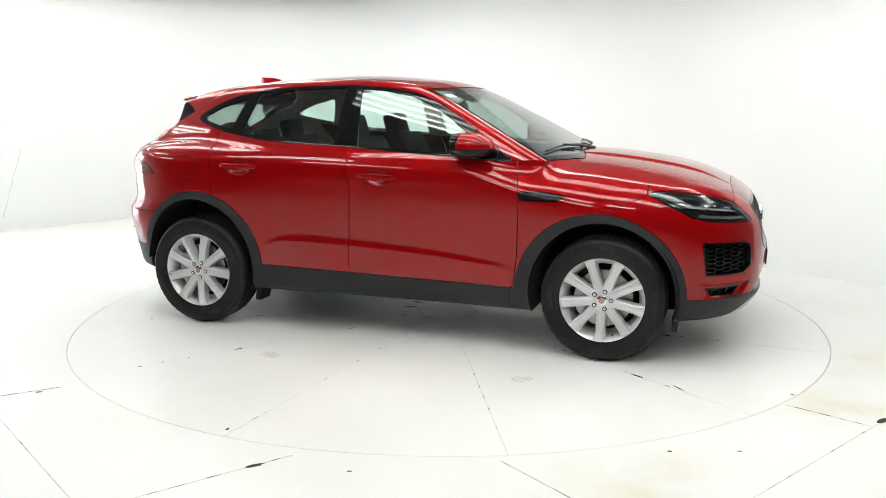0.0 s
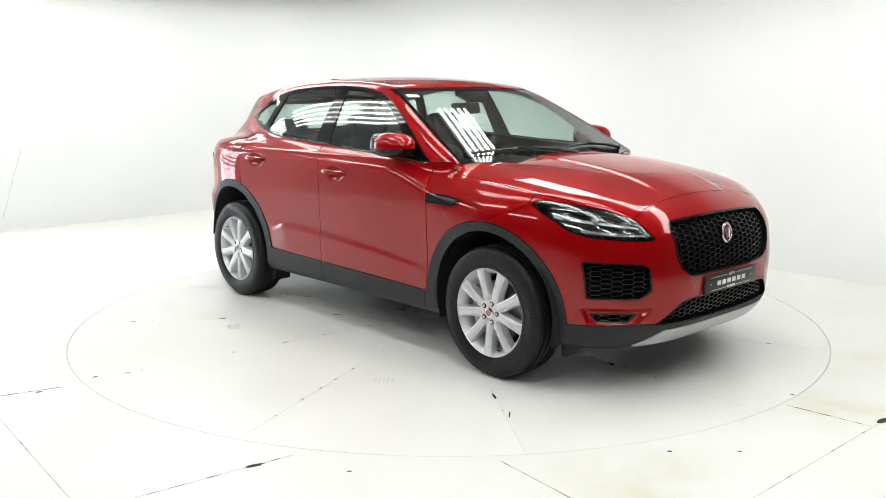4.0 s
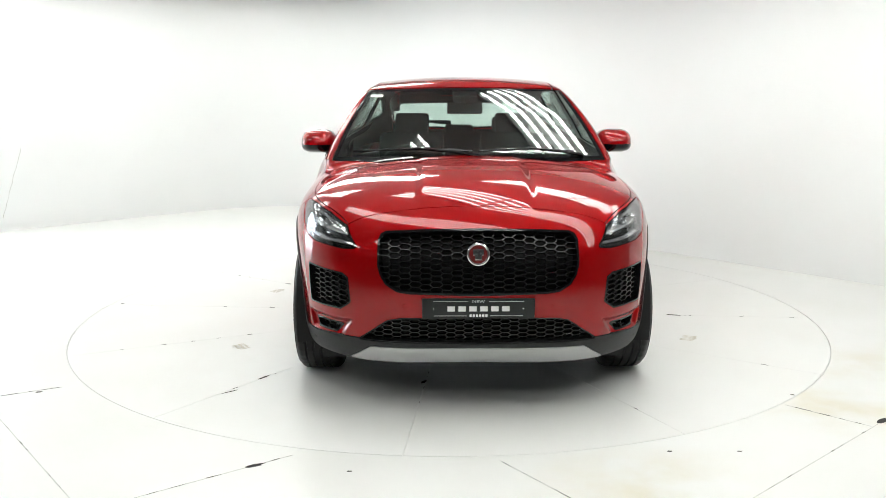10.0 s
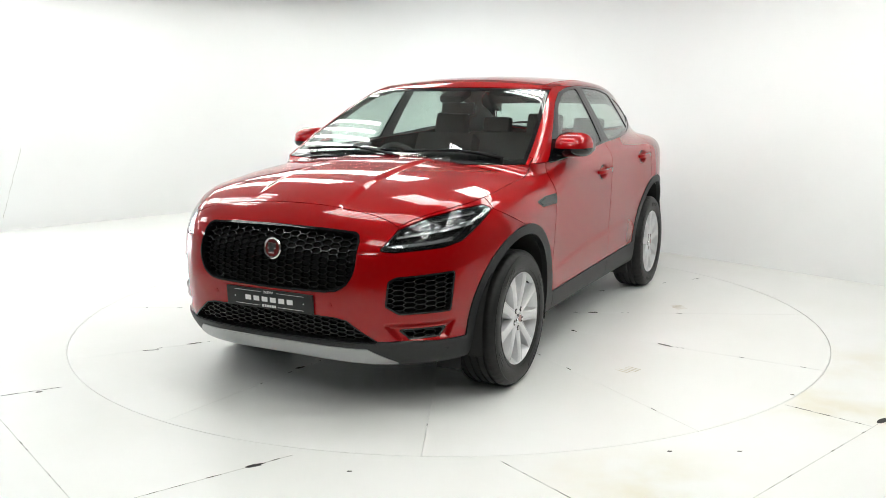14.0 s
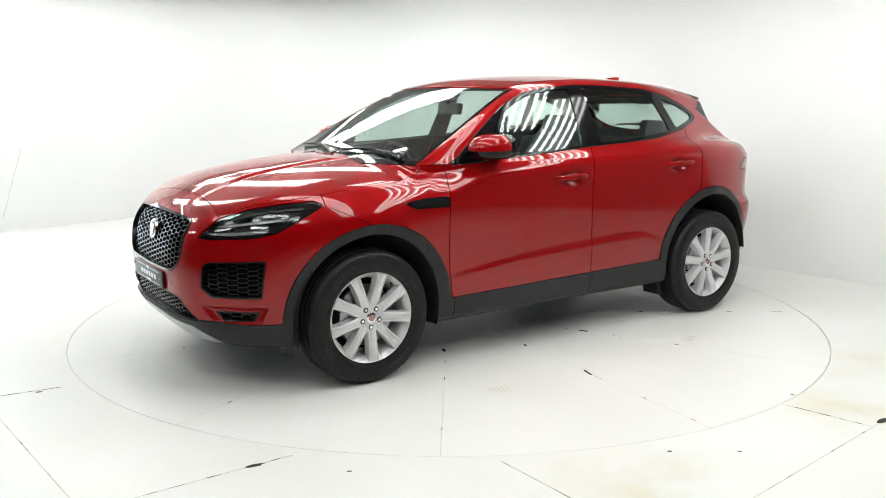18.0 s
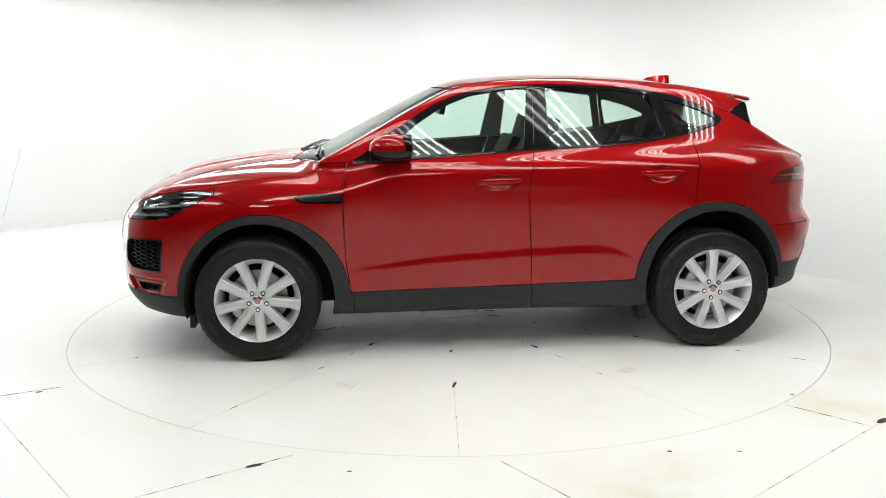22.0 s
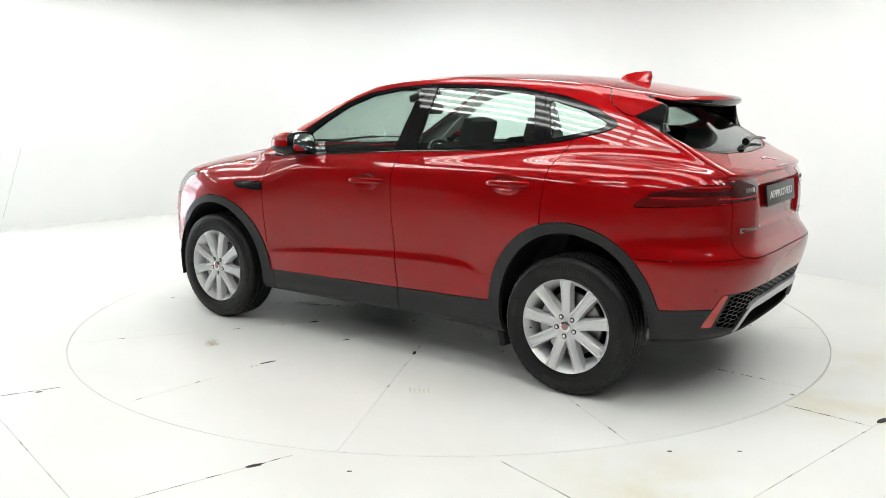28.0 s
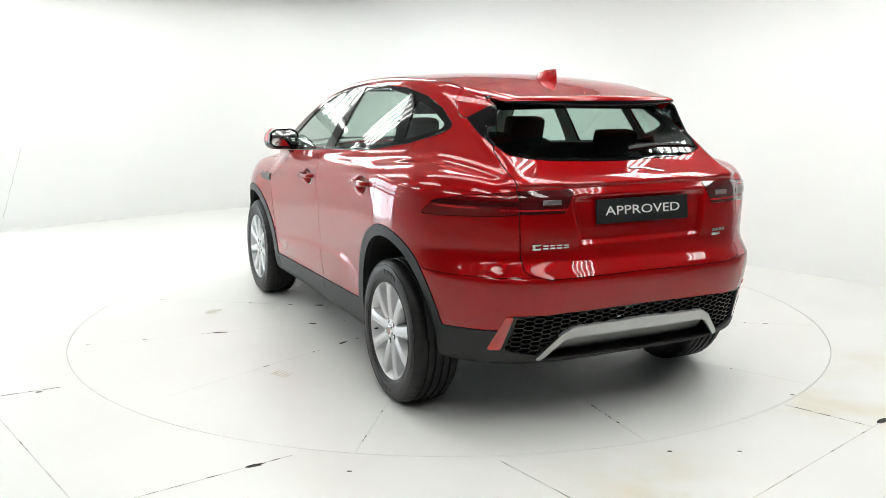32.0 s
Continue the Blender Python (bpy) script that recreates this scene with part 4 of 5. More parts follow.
# ---- wheels ----
def tyre_bm():
    R, W = 0.3575, 0.118
    prof = [(0.232, -0.098), (0.240, -0.108), (0.262, -0.116), (0.292, -0.120), (0.318, -0.118), (0.338, -0.110), (0.350, -0.099), (R - 0.003, -0.090)]
    grooves = [-0.058, -0.020, 0.020, 0.058]
    flat = []
    for g in grooves:
        flat += [(R, g - 0.0065), (R - 0.008, g - 0.0045), (R - 0.008, g + 0.0045), (R, g + 0.0065)]
    prof = prof + [(R, -0.082)] + flat + [(R, 0.082)] + [(r, -a) for r, a in prof[::-1]]
    bm = lathe(prof, 144, "Y")
    for v in bm.verts:
        r = math.hypot(v.co.x, v.co.z)
        k = round(math.atan2(v.co.z, v.co.x) / (2 * math.pi) * 144)
        if r > 0.345 and abs(v.co.y) > 0.062 and k % 3 == 0:
            v.co.x *= 1 - 0.0025 / r
            v.co.z *= 1 - 0.0025 / r
    return bm


def ring_bm(r0, r1, a0, a1, steps=72):
    return lathe([(r0, a0), (r1, a0), (r1, a1), (r0, a1)], steps, "Y", close=True)


def spoke_bm():
    """A broad flat spoke from hub to rim, with a groove along each edge."""
    bm = bmesh.new()
    rows = []
    for r, half, y in ((0.050, 0.030, 0.098), (0.080, 0.0255, 0.101), (0.13, 0.0240, 0.106), (0.19, 0.0255, 0.110), (0.218, 0.0290, 0.110), (0.236, 0.0340, 0.108)):
        prof = [(-half - 0.006, y - 0.045), (-half, y - 0.004), (-half * 0.72, y), (-half * 0.62, y - 0.003), (-half * 0.50, y - 0.001), (0.0, y + 0.001),
                (half * 0.50, y - 0.001), (half * 0.62, y - 0.003), (half * 0.72, y), (half, y - 0.004), (half + 0.006, y - 0.045)]
        rows.append([bm.verts.new((w, yy, r)) for w, yy in prof])
    for p, q in zip(rows, rows[1:]):
        for k in range(len(p)):
            bm.faces.new((p[k], p[(k + 1) % len(p)], q[(k + 1) % len(p)], q[k]))
    bm.faces.new(rows[0])
    bm.faces.new(rows[-1][::-1])
    bmesh.ops.recalc_face_normals(bm, faces=bm.faces)
    return bm


def wheel_of(at, spin):
    """One wheel, its outer face towards +y of its own space."""
    rim = lathe([(0.228, -0.095), (0.222, -0.08), (0.205, -0.06), (0.200, 0.02), (0.212, 0.070), (0.226, 0.092), (0.236, 0.104), (0.2415, 0.110), (0.2435, 0.108), (0.2440, 0.100), (0.236, 0.092), (0.232, 0.07), (0.232, -0.095)], 96, "Y", close=True)
    w = part("wheel", rim, SILVER, car, "silver nine-spoke alloy wheel", at @ pose(0, 0, 0, 0, spin, 0))
    part("tyre", tyre_bm(), RUBBER, w, "black grooved road tyre", angle=25)
    part("sidewall_ring", ring_bm(0.262, 0.2645, 0.114, 0.1185, 96), RUBBER, w)
    part("sidewall_ring", ring_bm(0.328, 0.331, 0.108, 0.1165, 96), RUBBER, w)
    words = bmesh.new()
    for a0, count in ((58, 8), (150, 5), (238, 8), (330, 5)):
        for k in range(count):
            box_bm(0.011, 0.004, 0.024, 0, 0.1195, 0.297, 0, words, pose(0, 0, 0, 0, a0 + 3.6 * k, 0))
    tagged(part("sidewall_bars", words, SIDEWALL, w, "raised bars on the tyre wall", smooth=False), kind="stuff")
    face = spoke_bm()
    first = part("spoke", face, SILVER, w, angle=30)
    for k in range(1, 9):
        child("spoke", first.data, w, at=pose(0, 0, 0, 0, 40 * k, 0))
    part("hub", lathe([(0.0, 0.100), (0.030, 0.100), (0.034, 0.098), (0.060, 0.099), (0.075, 0.094), (0.080, 0.050), (0.0, 0.050)], 48), SILVER, w)
    part("centre_cap", lathe([(0.0, 0.108), (0.026, 0.108), (0.029, 0.106), (0.030, 0.098)], 32), CHROME, w, "chrome-rimmed red wheel cap")
    part("cap_emblem", lathe([(0.0, 0.1095), (0.018, 0.1095), (0.018, 0.107)], 24), CAP_RED, w)
    nut = None
    for k in range(5):
        a = radians(90 + 72 * k + 36)
        m = pose(0.052 * math.cos(a), 0, 0.052 * math.sin(a))
        if nut is None:
            cup = lathe([(0.0, 0.104), (0.0085, 0.104), (0.0095, 0.102), (0.0095, 0.094)], 6)
            nut = part("wheel_nut", cup, CHROME, w, at=m)
            # dark ring on the flat hub stands for shade round the sunken nut
            ring = part("nut_shade_ring", ring_bm(0.0096, 0.0135, 0.0985, 0.1005, 20), DARK, w, at=m)
        else:
            child("wheel_nut", nut.data, w, at=m)
            child("nut_shade_ring", ring.data, w, at=m)
    part("valve", tube_bm([(0.0, 0.085, -0.212), (0.0, 0.105, -0.206)], 0.004, 6), DARK, w)
    return w


def brake_of(at):
    disc = part("brake_disc", lathe([(0.05, 0.035), (0.165, 0.035), (0.165, 0.012), (0.05, 0.012)], 64, "Y", close=True), STEEL, car, "bare steel brake disc", at)
    part("disc_hat", lathe([(0.0, 0.05), (0.085, 0.05), (0.09, 0.03), (0.09, 0.0)], 40), SILVER_DARK, disc)
    bm = bmesh.new()
    for k in range(7):
        a = radians(-35 + 70 * k / 6)
        box_bm(0.05, 0.07, 0.036, 0, 0.03, 0, 0.006, bm, pose(0.14 * math.cos(a), 0, 0.14 * math.sin(a), 0, -math.degrees(a), 0))
    part("brake_caliper", bm, SILVER_DARK, disc, "grey cast brake caliper")
    part("dust_shield", lathe([(0.0, -0.03), (0.195, -0.03), (0.197, -0.034), (0.0, -0.036)], 48), DARK, disc)


WHEEL_Y = 0.824
for wx, side, spin in ((1.3405, 1, -217), (-1.3405, 1, -79), (1.3405, -1, 18), (-1.3405, -1, -135)):
    at = pose(wx, side * WHEEL_Y, 0.3575, 0, 0, 0 if side > 0 else 180)
    wheel_of(at, spin)
    brake_of(at)
    # dark liner of the wheel arch
    rx, rz, cz = (0.425, 0.447, 0.0025) if wx > 0 else (0.417, 0.457, 0.0275)
    bm = bmesh.new()
    cols = []
    for i in range(25):
        a = radians(-14 + 208 * i / 24) if wx > 0 else radians(4 + 172 * i / 24)
        px, pz = rx * math.cos(a), cz + rz * math.sin(a)
        cols.append([bm.verts.new((px, yy, pz)) for yy in (0.085, -0.30)])
    for p, q in zip(cols, cols[1:]):
        bm.faces.new((p[0], q[0], q[1], p[1]))
    bm.faces.new([c[1] for c in cols])
    part("arch_liner", bm, DARK, car, at=at @ pose(-0.012 if (wx > 0) == (side > 0) else 0.0, 0, 0))


# ---- grilles ----
def along(p0, way, depth, near, far):
    """Where rays from p0 along way leave the body, less a depth."""
    p0, way = np.asarray(p0, float), np.asarray(way, float)
    lo, hi = np.full(len(p0), near), np.full(len(p0), far)
    for _ in range(26):
        mid = (lo + hi) / 2
        inside = body(p0 + way * mid[:, None]) < -depth
        lo, hi = np.where(inside, mid, lo), np.where(inside, hi, mid)
    return p0 + way * lo[:, None]


def on_nose(u, z, depth):
    u, z = np.asarray(u, float), np.asarray(z, float)
    p0 = np.stack([np.full_like(u, 0.9), u, z], -1)
    return along(p0, np.broadcast_to((1.0, 0, 0), p0.shape), depth, 0.2, 1.6)


def on_corner(u, z, depth):
    a, z = np.asarray(u, float) / 0.9, np.asarray(z, float)
    p0 = np.stack([np.full_like(a, 1.2), 0 * a, z], -1)
    return along(p0, np.stack([np.cos(a), np.sin(a), 0 * a], -1), depth, 0.3, 1.3)


def on_tail(u, z, depth):
    u, z = np.asarray(u, float), np.asarray(z, float)
    p0 = np.stack([np.full_like(u, -0.9), u, z], -1)
    return along(p0, np.broadcast_to((-1.0, 0, 0), p0.shape), depth, 0.2, 1.6)


def honeycomb(name, outline, place, depth, parent, cell=(0.064, 0.026), bar=0.0042, thick=0.016, flip=1, label=""):
    """A net of flat six-sided cells inside an outline, laid on the body at a depth."""
    us, vs = [p[0] for p in outline], [p[1] for p in outline]
    w, h = cell
    edges = []
    for i in range(int(-1.2 / (0.75 * w)), int(1.6 / (0.75 * w))):
        cu = i * 0.75 * w
        if cu < min(us) - w or cu > max(us) + w:
            continue
        for j in range(int(0.2 / h), int(1.1 / h)):
            cv = j * h + (h / 2 if i % 2 else 0)
            if cv < min(vs) - h or cv > max(vs) + h:
                continue
            c = [(cu + w / 2, cv), (cu + w / 4, cv + h / 2), (cu - w / 4, cv + h / 2), (cu - w / 2, cv)]
            edges += [(c[0], c[1]), (c[1], c[2]), (c[2], c[3])]
    e = np.array(edges)
    ins = poly(e[:, :, 0].mean(1), e[:, :, 1].mean(1), outline) < 0.004
    e = e[ins]
    a = place(e[:, 0, 0], e[:, 0, 1], depth)
    b = place(e[:, 1, 0], e[:, 1, 1], depth)
    d = b - a
    d /= np.linalg.norm(d, axis=1, keepdims=True)
    n = slope((a + b) / 2)
    n /= np.linalg.norm(n, axis=1, keepdims=True)
    s = np.cross(d, n)
    verts, faces = [], []
    for k in range(len(a)):
        o = len(verts)
        for p in (a[k] - d[k] * bar * 0.3, b[k] + d[k] * bar * 0.3):
            for ss, nn in ((-0.5, 0.0), (0.5, 0.0), (0.9, -1.0), (-0.9, -1.0)):
                verts.append(p + s[k] * ss * bar + n[k] * nn * thick)
        faces += [(o, o + 1, o + 5, o + 4), (o + 1, o + 2, o + 6, o + 5), (o + 3, o, o + 4, o + 7)]
    v = np.array(verts) * (1, flip, 1)
    if flip < 0:
        faces = [f[::-1] for f in faces]
    me = mesh_of(name, v.tolist(), faces, [MESH_BLACK], None, False)
    bm = bmesh.new()
    bm.from_mesh(me)
    bmesh.ops.recalc_face_normals(bm, faces=bm.faces)
    bm.to_mesh(me)
    bm.free()
    return child(name, me, parent, label)


def front_field(mesh, outline, round_by=0.0, angle=None):
    v = mesh[0]
    u = angle(v[:, 0], v[:, 1]) if angle else v[:, 1]
    return poly(u, v[:, 2], outline, round_by)


def full(outline):
    """An outline given for the left half, closed over the middle."""
    pts = [p for p in outline if p[0] >= 0]
    return pts + [(-u, z) for u, z in pts[::-1] if u > 0]


f = front_field(grille_hole, GRILLE, 0.012)
grille = pressed("grille", both(keep(grille_hole, -(f + 0.010))), GLOSS_BLACK, car, "gloss black grille surround", thick=0.055, out=0.002)
pressed("grille_back", both(grille_hole), DARK, grille, out=-0.060, thick=0.005)
honeycomb("grille_net", full(GRILLE), on_nose, 0.018, grille, label="satin black honeycomb net")
f = front_field(intake_hole, INTAKE, 0.008)
intake = pressed("lower_intake", both(keep(intake_hole, -(f + 0.006))), MESH_BLACK, car, thick=0.05)
pressed("intake_back", both(intake_hole), DARK, intake, out=-0.058, thick=0.005)
honeycomb("intake_net", full(INTAKE), on_nose, 0.022, intake, cell=(0.056, 0.022), label="satin black honeycomb net")
for sgn in (1, -1):
    way = (lambda m: m) if sgn > 0 else mirrored
    for hole, outline, nm in ((fog_hole, FOG, "corner_vent"), (fog_low_hole, FOG_LOW, "lower_corner_vent")):
        f = front_field(hole, outline, 0.010, nose_angle)
        v1 = pressed(nm, way(keep(hole, -(f + 0.007))), MESH_BLACK, car, "black honeycomb bumper vent", thick=0.045)
        pressed("vent_back", way(hole), DARK, v1, out=-0.05, thick=0.005)
        honeycomb("vent_net", outline, on_corner, 0.020, v1, cell=(0.058, 0.024), flip=sgn)
# rear bumper net runs across the whole tail
rear_net = pressed("rear_grille", both(mesh_hole), DARK, car, "black honeycomb rear bumper insert", out=-0.03, thick=0.005)
honeycomb("rear_grille_net", full(REAR_MESH), on_tail, 0.006, rear_net, cell=(0.054, 0.022))

# ---- badge, plates and lettering ----
def front_x(y, z):
    return float(on_nose([y], [z], 0.0)[0][0])


bx = front_x(0, 0.787) - 0.012
badge = part("front_badge", lathe([(0.0, 0.0), (0.053, 0.0), (0.053, 0.008), (0.048, 0.012), (0.043, 0.011), (0.040, 0.007), (0.0, 0.007)], 48), CHROME, grille,
             "round chrome badge with a dark red field", pose(bx, 0, 0.787, 0, 0, -90) @ pose(0, 0, 0, 8, 0, 0))
part("badge_field", lathe([(0.0, 0.0085), (0.040, 0.0085), (0.040, 0.005)], 40), BADGE_RED, badge)
emblem = bmesh.new()
box_bm(0.050, 0.006, 0.030, 0, 0.010, 0.010, 0.003, emblem)
box_bm(0.034, 0.007, 0.034, 0, 0.010, -0.010, 0.003, emblem)
box_bm(0.014, 0.005, 0.052, 0, 0.012, 0.0, 0.002, emblem)
part("badge_shape", emblem, CHROME, badge)


def bars(name, rows, y, mat, parent, thick=0.0015):
    """Plain raised bars for writing that is left out: x, z, width, height."""
    bm = bmesh.new()
    for x, z, w, h in rows:
        box_bm(w, thick, h, x, y, z, 0.0, bm)
    return part(name, bm, mat, parent, smooth=False)


plate = part("front_plate", box_bm(0.516, 0.010, 0.094, bevel=0.003), PLATE_BLACK, bumper_front, "black show plate with white lettering",
             pose(2.216, 0, 0.5435, 0, 0, 90) @ pose(0, 0, 0, 2, 0, 0))
new_word = child("word_new", text_mesh("NEW", 0.020, 0.0004, WHITE_LETTER, "word_new", 1.25), plate, at=pose(0, -0.0056, 0.033))
bars("name_bar", [(-0.125 + 0.050 * k, -0.001, 0.034, 0.024) for k in range(6)], -0.0056, WHITE_LETTER, plate)
bars("model_bar", [(-0.036 + 0.0145 * k, -0.033, 0.010, 0.012) for k in range(6)], -0.0056, WHITE_LETTER, plate)
for rule in ((-0.128, 0.034, 0.16, 0.0016), (0.128, 0.034, 0.16, 0.0016), (-0.128, -0.034, 0.15, 0.0016), (0.128, -0.034, 0.15, 0.0016), (-0.205, 0, 0.005, 0.005), (0.205, 0, 0.005, 0.005)):
    bars("rule", [rule], -0.0056, WHITE_LETTER, plate)

rplate = part("rear_plate", box_bm(0.508, 0.010, 0.108, bevel=0.003), PLATE_BLACK, gate, "black plate lettered in white capitals", pose(float(on_tail([0.0], [1.0], 0.0)[0][0]) - 0.014, 0, 1.000, 0, 0, -90) @ pose(0, 0, 0, -6, 0, 0))
child("word_approved", text_mesh("APPROVED", 0.056, 0.0005, WHITE_LETTER, "word_approved", 1.50), rplate, at=pose(0, -0.0058, 0.0))


def tail_frame(y, z, out=0.002):
    """A pose on the tail, facing out of it."""
    p = on_tail([y], [z], 0.0)[0]
    n = slope(p[None])[0]
    n = Vector(n).normalized()
    right = Vector((0, 0, 1)).cross(n).normalized()
    up = n.cross(right)
    m = Matrix((right, -n, up)).transposed().to_4x4()
    m.translation = Vector(p) + n * out
    return m


bars("maker_bar", [(-0.070 + 0.028 * k, 0, 0.018, 0.008) for k in range(6)], 0, CHROME, gate, 0.003).matrix_basis = tail_frame(-0.09, 1.135)
lean = bmesh.new()
for k in range(6):
    box_bm(0.034, 0.005, 0.012, -0.075 + 0.028 * k, 0, 0.010 * math.sin(k * 0.9), 0.003, lean, pose(0, 0, 0, 0, 10, 0))
part("tailgate_emblem", lean, CHROME, gate, "chrome emblem").matrix_basis = tail_frame(-0.09, 1.168)
bars("model_bar", [(-0.088, 0.009, 0.040, 0.007), (-0.088, -0.009, 0.040, 0.007), (-0.100, 0, 0.010, 0.014)] + [(-0.046 + 0.032 * k, zz, 0.024, 0.006) for k in range(4) for zz in (0.005, -0.007)], 0, CHROME, gate, 0.003).matrix_basis = tail_frame(0.453, 0.862)
bars("engine_bar", [(-0.045 + 0.024 * k, 0.010, 0.018, 0.014) for k in range(4)] + [(-0.025, -0.010, 0.06, 0.012)], 0, CHROME, gate, 0.003).matrix_basis = tail_frame(-0.468, 0.866)

# ---- lamps ----
def oval_bm(w, h, back, front):
    """A plate with a rounded-off rectangular outline, facing -x, its edge softened."""
    bm = bmesh.new()
    rows = []
    for x, k in ((front, 1.0), (back + 0.005, 1.0), (back + 0.0015, 0.985), (back, 0.95)):
        row = []
        for i in range(40):
            c, s = math.cos(2 * math.pi * i / 40), math.sin(2 * math.pi * i / 40)
            y, z = math.copysign(abs(c) ** 0.62, c), math.copysign(abs(s) ** 0.62, s)
            row.append(bm.verts.new((x, y * w * k * (1 - 0.08 * z), z * h * k + 0.002)))
        rows.append(row)
    for p, q in zip(rows, rows[1:]):
        for i in range(40):
            bm.faces.new((p[i], p[(i + 1) % 40], q[(i + 1) % 40], q[i]))
    bm.faces.new(rows[0])
    bm.faces.new(rows[-1])
    bmesh.ops.recalc_face_normals(bm, faces=bm.faces)
    return bm


for sgn in (1, -1):
    way = (lambda m: m) if sgn > 0 else mirrored
    lamp = pressed("headlamp", way(headlamp_lens), LENS, car, "clear headlamp with dark housing", thick=0.004, out=-0.001)
    back = keep(headlamp_lens, front_field(headlamp_lens, HEADLIGHT, 0.008, nose_angle) + 0.0)
    pressed("lamp_housing", way(back), MESH_BLACK, lamp, out=-0.075, thick=0.006)
    f = front_field(headlamp_lens, HEADLIGHT, 0.008, nose_angle)
    pressed("lamp_bezel", way(keep(headlamp_lens, -(f + 0.010))), GLOSS_BLACK, lamp, out=-0.006, thick=0.066)
    flipm = Matrix.Diagonal((1, sgn, 1, 1))

    def strip(name, a, b, h, depth, mat, thick=0.012, n=14, bend=0.0):
        """A bent light blade between two places of the lamp."""
        u = np.linspace(a[0], b[0], n)
        z = np.linspace(a[1], b[1], n) + bend * np.sin(np.linspace(0, math.pi, n))
        hh = np.linspace(h * 0.6, h, n)
        p, q = on_corner(u, z - hh / 2, depth), on_corner(u, z + hh / 2, depth)
        p2, q2 = on_corner(u, z - hh / 2, depth + thick), on_corner(u, z + hh / 2, depth + thick)
        bm = bmesh.new()
        rows = [[bm.verts.new(Vector((w[0], sgn * w[1], w[2]))) for w in (p[i], q[i], q2[i], p2[i])] for i in range(n)]
        for r, s in zip(rows, rows[1:]):
            for k in range(4):
                bm.faces.new((r[k], r[(k + 1) % 4], s[(k + 1) % 4], s[k]))
        bm.faces.new(rows[0])
        bm.faces.new(rows[-1][::-1])
        bmesh.ops.recalc_face_normals(bm, faces=bm.faces)
        return part(name, bm, mat, lamp)

    ua, ub = nose_angle(2.10, 0.60), nose_angle(1.75, 0.83)
    strip("light_blade", (ua - 0.02, 0.822), (nose_angle(1.86, 0.82), 0.842), 0.016, 0.020, LAMP_WHITE, bend=-0.004)
    strip("light_blade", (nose_angle(2.00, 0.68), 0.893), (nose_angle(1.66, 0.82), 0.945), 0.011, 0.026, LAMP_WHITE, bend=0.012)
    strip("lamp_shelf", (ua, 0.851), (nose_angle(1.70, 0.85), 0.900), 0.010, 0.034, SILVER_DARK, 0.03)
    for k in range(3):
        u = nose_angle(2.02, 0.66) + (nose_angle(1.76, 0.82) - nose_angle(2.02, 0.66)) * k / 2
        p = on_corner([u], [0.872 + 0.012 * k], 0.050)[0]
        a = math.degrees(u / 0.9) * sgn
        m = pose(p[0], sgn * p[1], p[2], 0, 0, a * 0.5 - 90)
        part("projector", lathe([(0.0, 0.030), (0.010, 0.028), (0.018, 0.020), (0.022, 0.006), (0.026, 0.004), (0.027, -0.02)], 28), LAMP_WHITE, lamp, at=m)
    # tail lamps: lens, dark band and clear inner block
    tail = pressed("tail_lamp", way(tail_lamp), TAIL_RED, car, "dark red wraparound tail lamp", thick=0.02, out=0.002)
    v0 = tail_lamp[0]
    band = keep(tail_lamp, np.abs(v0[:, 2] - 1.046 - 0.012 * (v0[:, 0] + 2.1)) - 0.011)
    pressed("lamp_band", way(band), TAIL_DARK, tail, thick=0.003, out=0.0045)
    for zl, half_h in ((1.074, 0.004), (1.021, 0.005)):
        guide = keep(tail_lamp, np.maximum(np.abs(v0[:, 2] - zl - 0.04 * (v0[:, 0] + 2.05)) - half_h, v0[:, 0] + 1.74))
        pressed("light_guide", way(guide), GUIDE_RED, tail, "bright red light guide", thick=0.002, out=0.0035)
    g0 = gate_lamp[0]
    guide = keep(gate_lamp, np.abs(g0[:, 2] - 1.021) - 0.005)
    inner = pressed("gate_lamp", way(gate_lamp), TAIL_DARK, gate, "dark red tailgate lamp", thick=0.02, out=0.002)
    m = tail_frame(sgn * 0.47, 1.052, 0.004)
    pressed("light_guide", way(guide), GUIDE_RED, inner, "bright red light guide", thick=0.002, out=0.0035)
    part("reversing_lamp", box_bm(0.085, 0.004, 0.022, bevel=0.0015), LAMP_WHITE, inner).matrix_basis = m
    # side vent
    vent = [poly(v[:, 0], v[:, 2], VENT, 0.004) for v in (fender[0],)][0]
    vm = keep(fender, vent)
    blade = pressed("side_vent", way(vm), GLOSS_BLACK, car, "gloss black side vent blade", thick=0.01, out=0.004)
    vin = keep(vm, poly(vm[0][:, 0], vm[0][:, 2], VENT, 0.004) + 0.009)
    pressed("vent_slot", way(vin), MESH_BLACK, blade, thick=0.003, out=0.0075)
    word = box_bm(0.060, 0.002, 0.010, bevel=0.0)
    part("vent_mark", word, CHROME, blade, at=pose(0.925, sgn * 0.938, 0.936, 0, 0, 0))

    # ---- door mirror ----
    mc = Vector((0.572, sgn * 0.934, 1.222))

    def shell_bm(top):
        """The upper or the lower bowl of a rounded mirror housing."""
        bm = bmesh.new()
        rows = []
        lats = [k * 90 / 8 for k in range(9)] if top else [-k * 90 / 6 for k in range(7)]
        for la in lats:
            row = []
            for i in range(36):
                lo = 2 * math.pi * i / 36
                c, s, cl, sl = math.cos(lo), math.sin(lo), math.cos(radians(la)), math.sin(radians(la))
                pw = lambda t, e: math.copysign(abs(t) ** e, t)
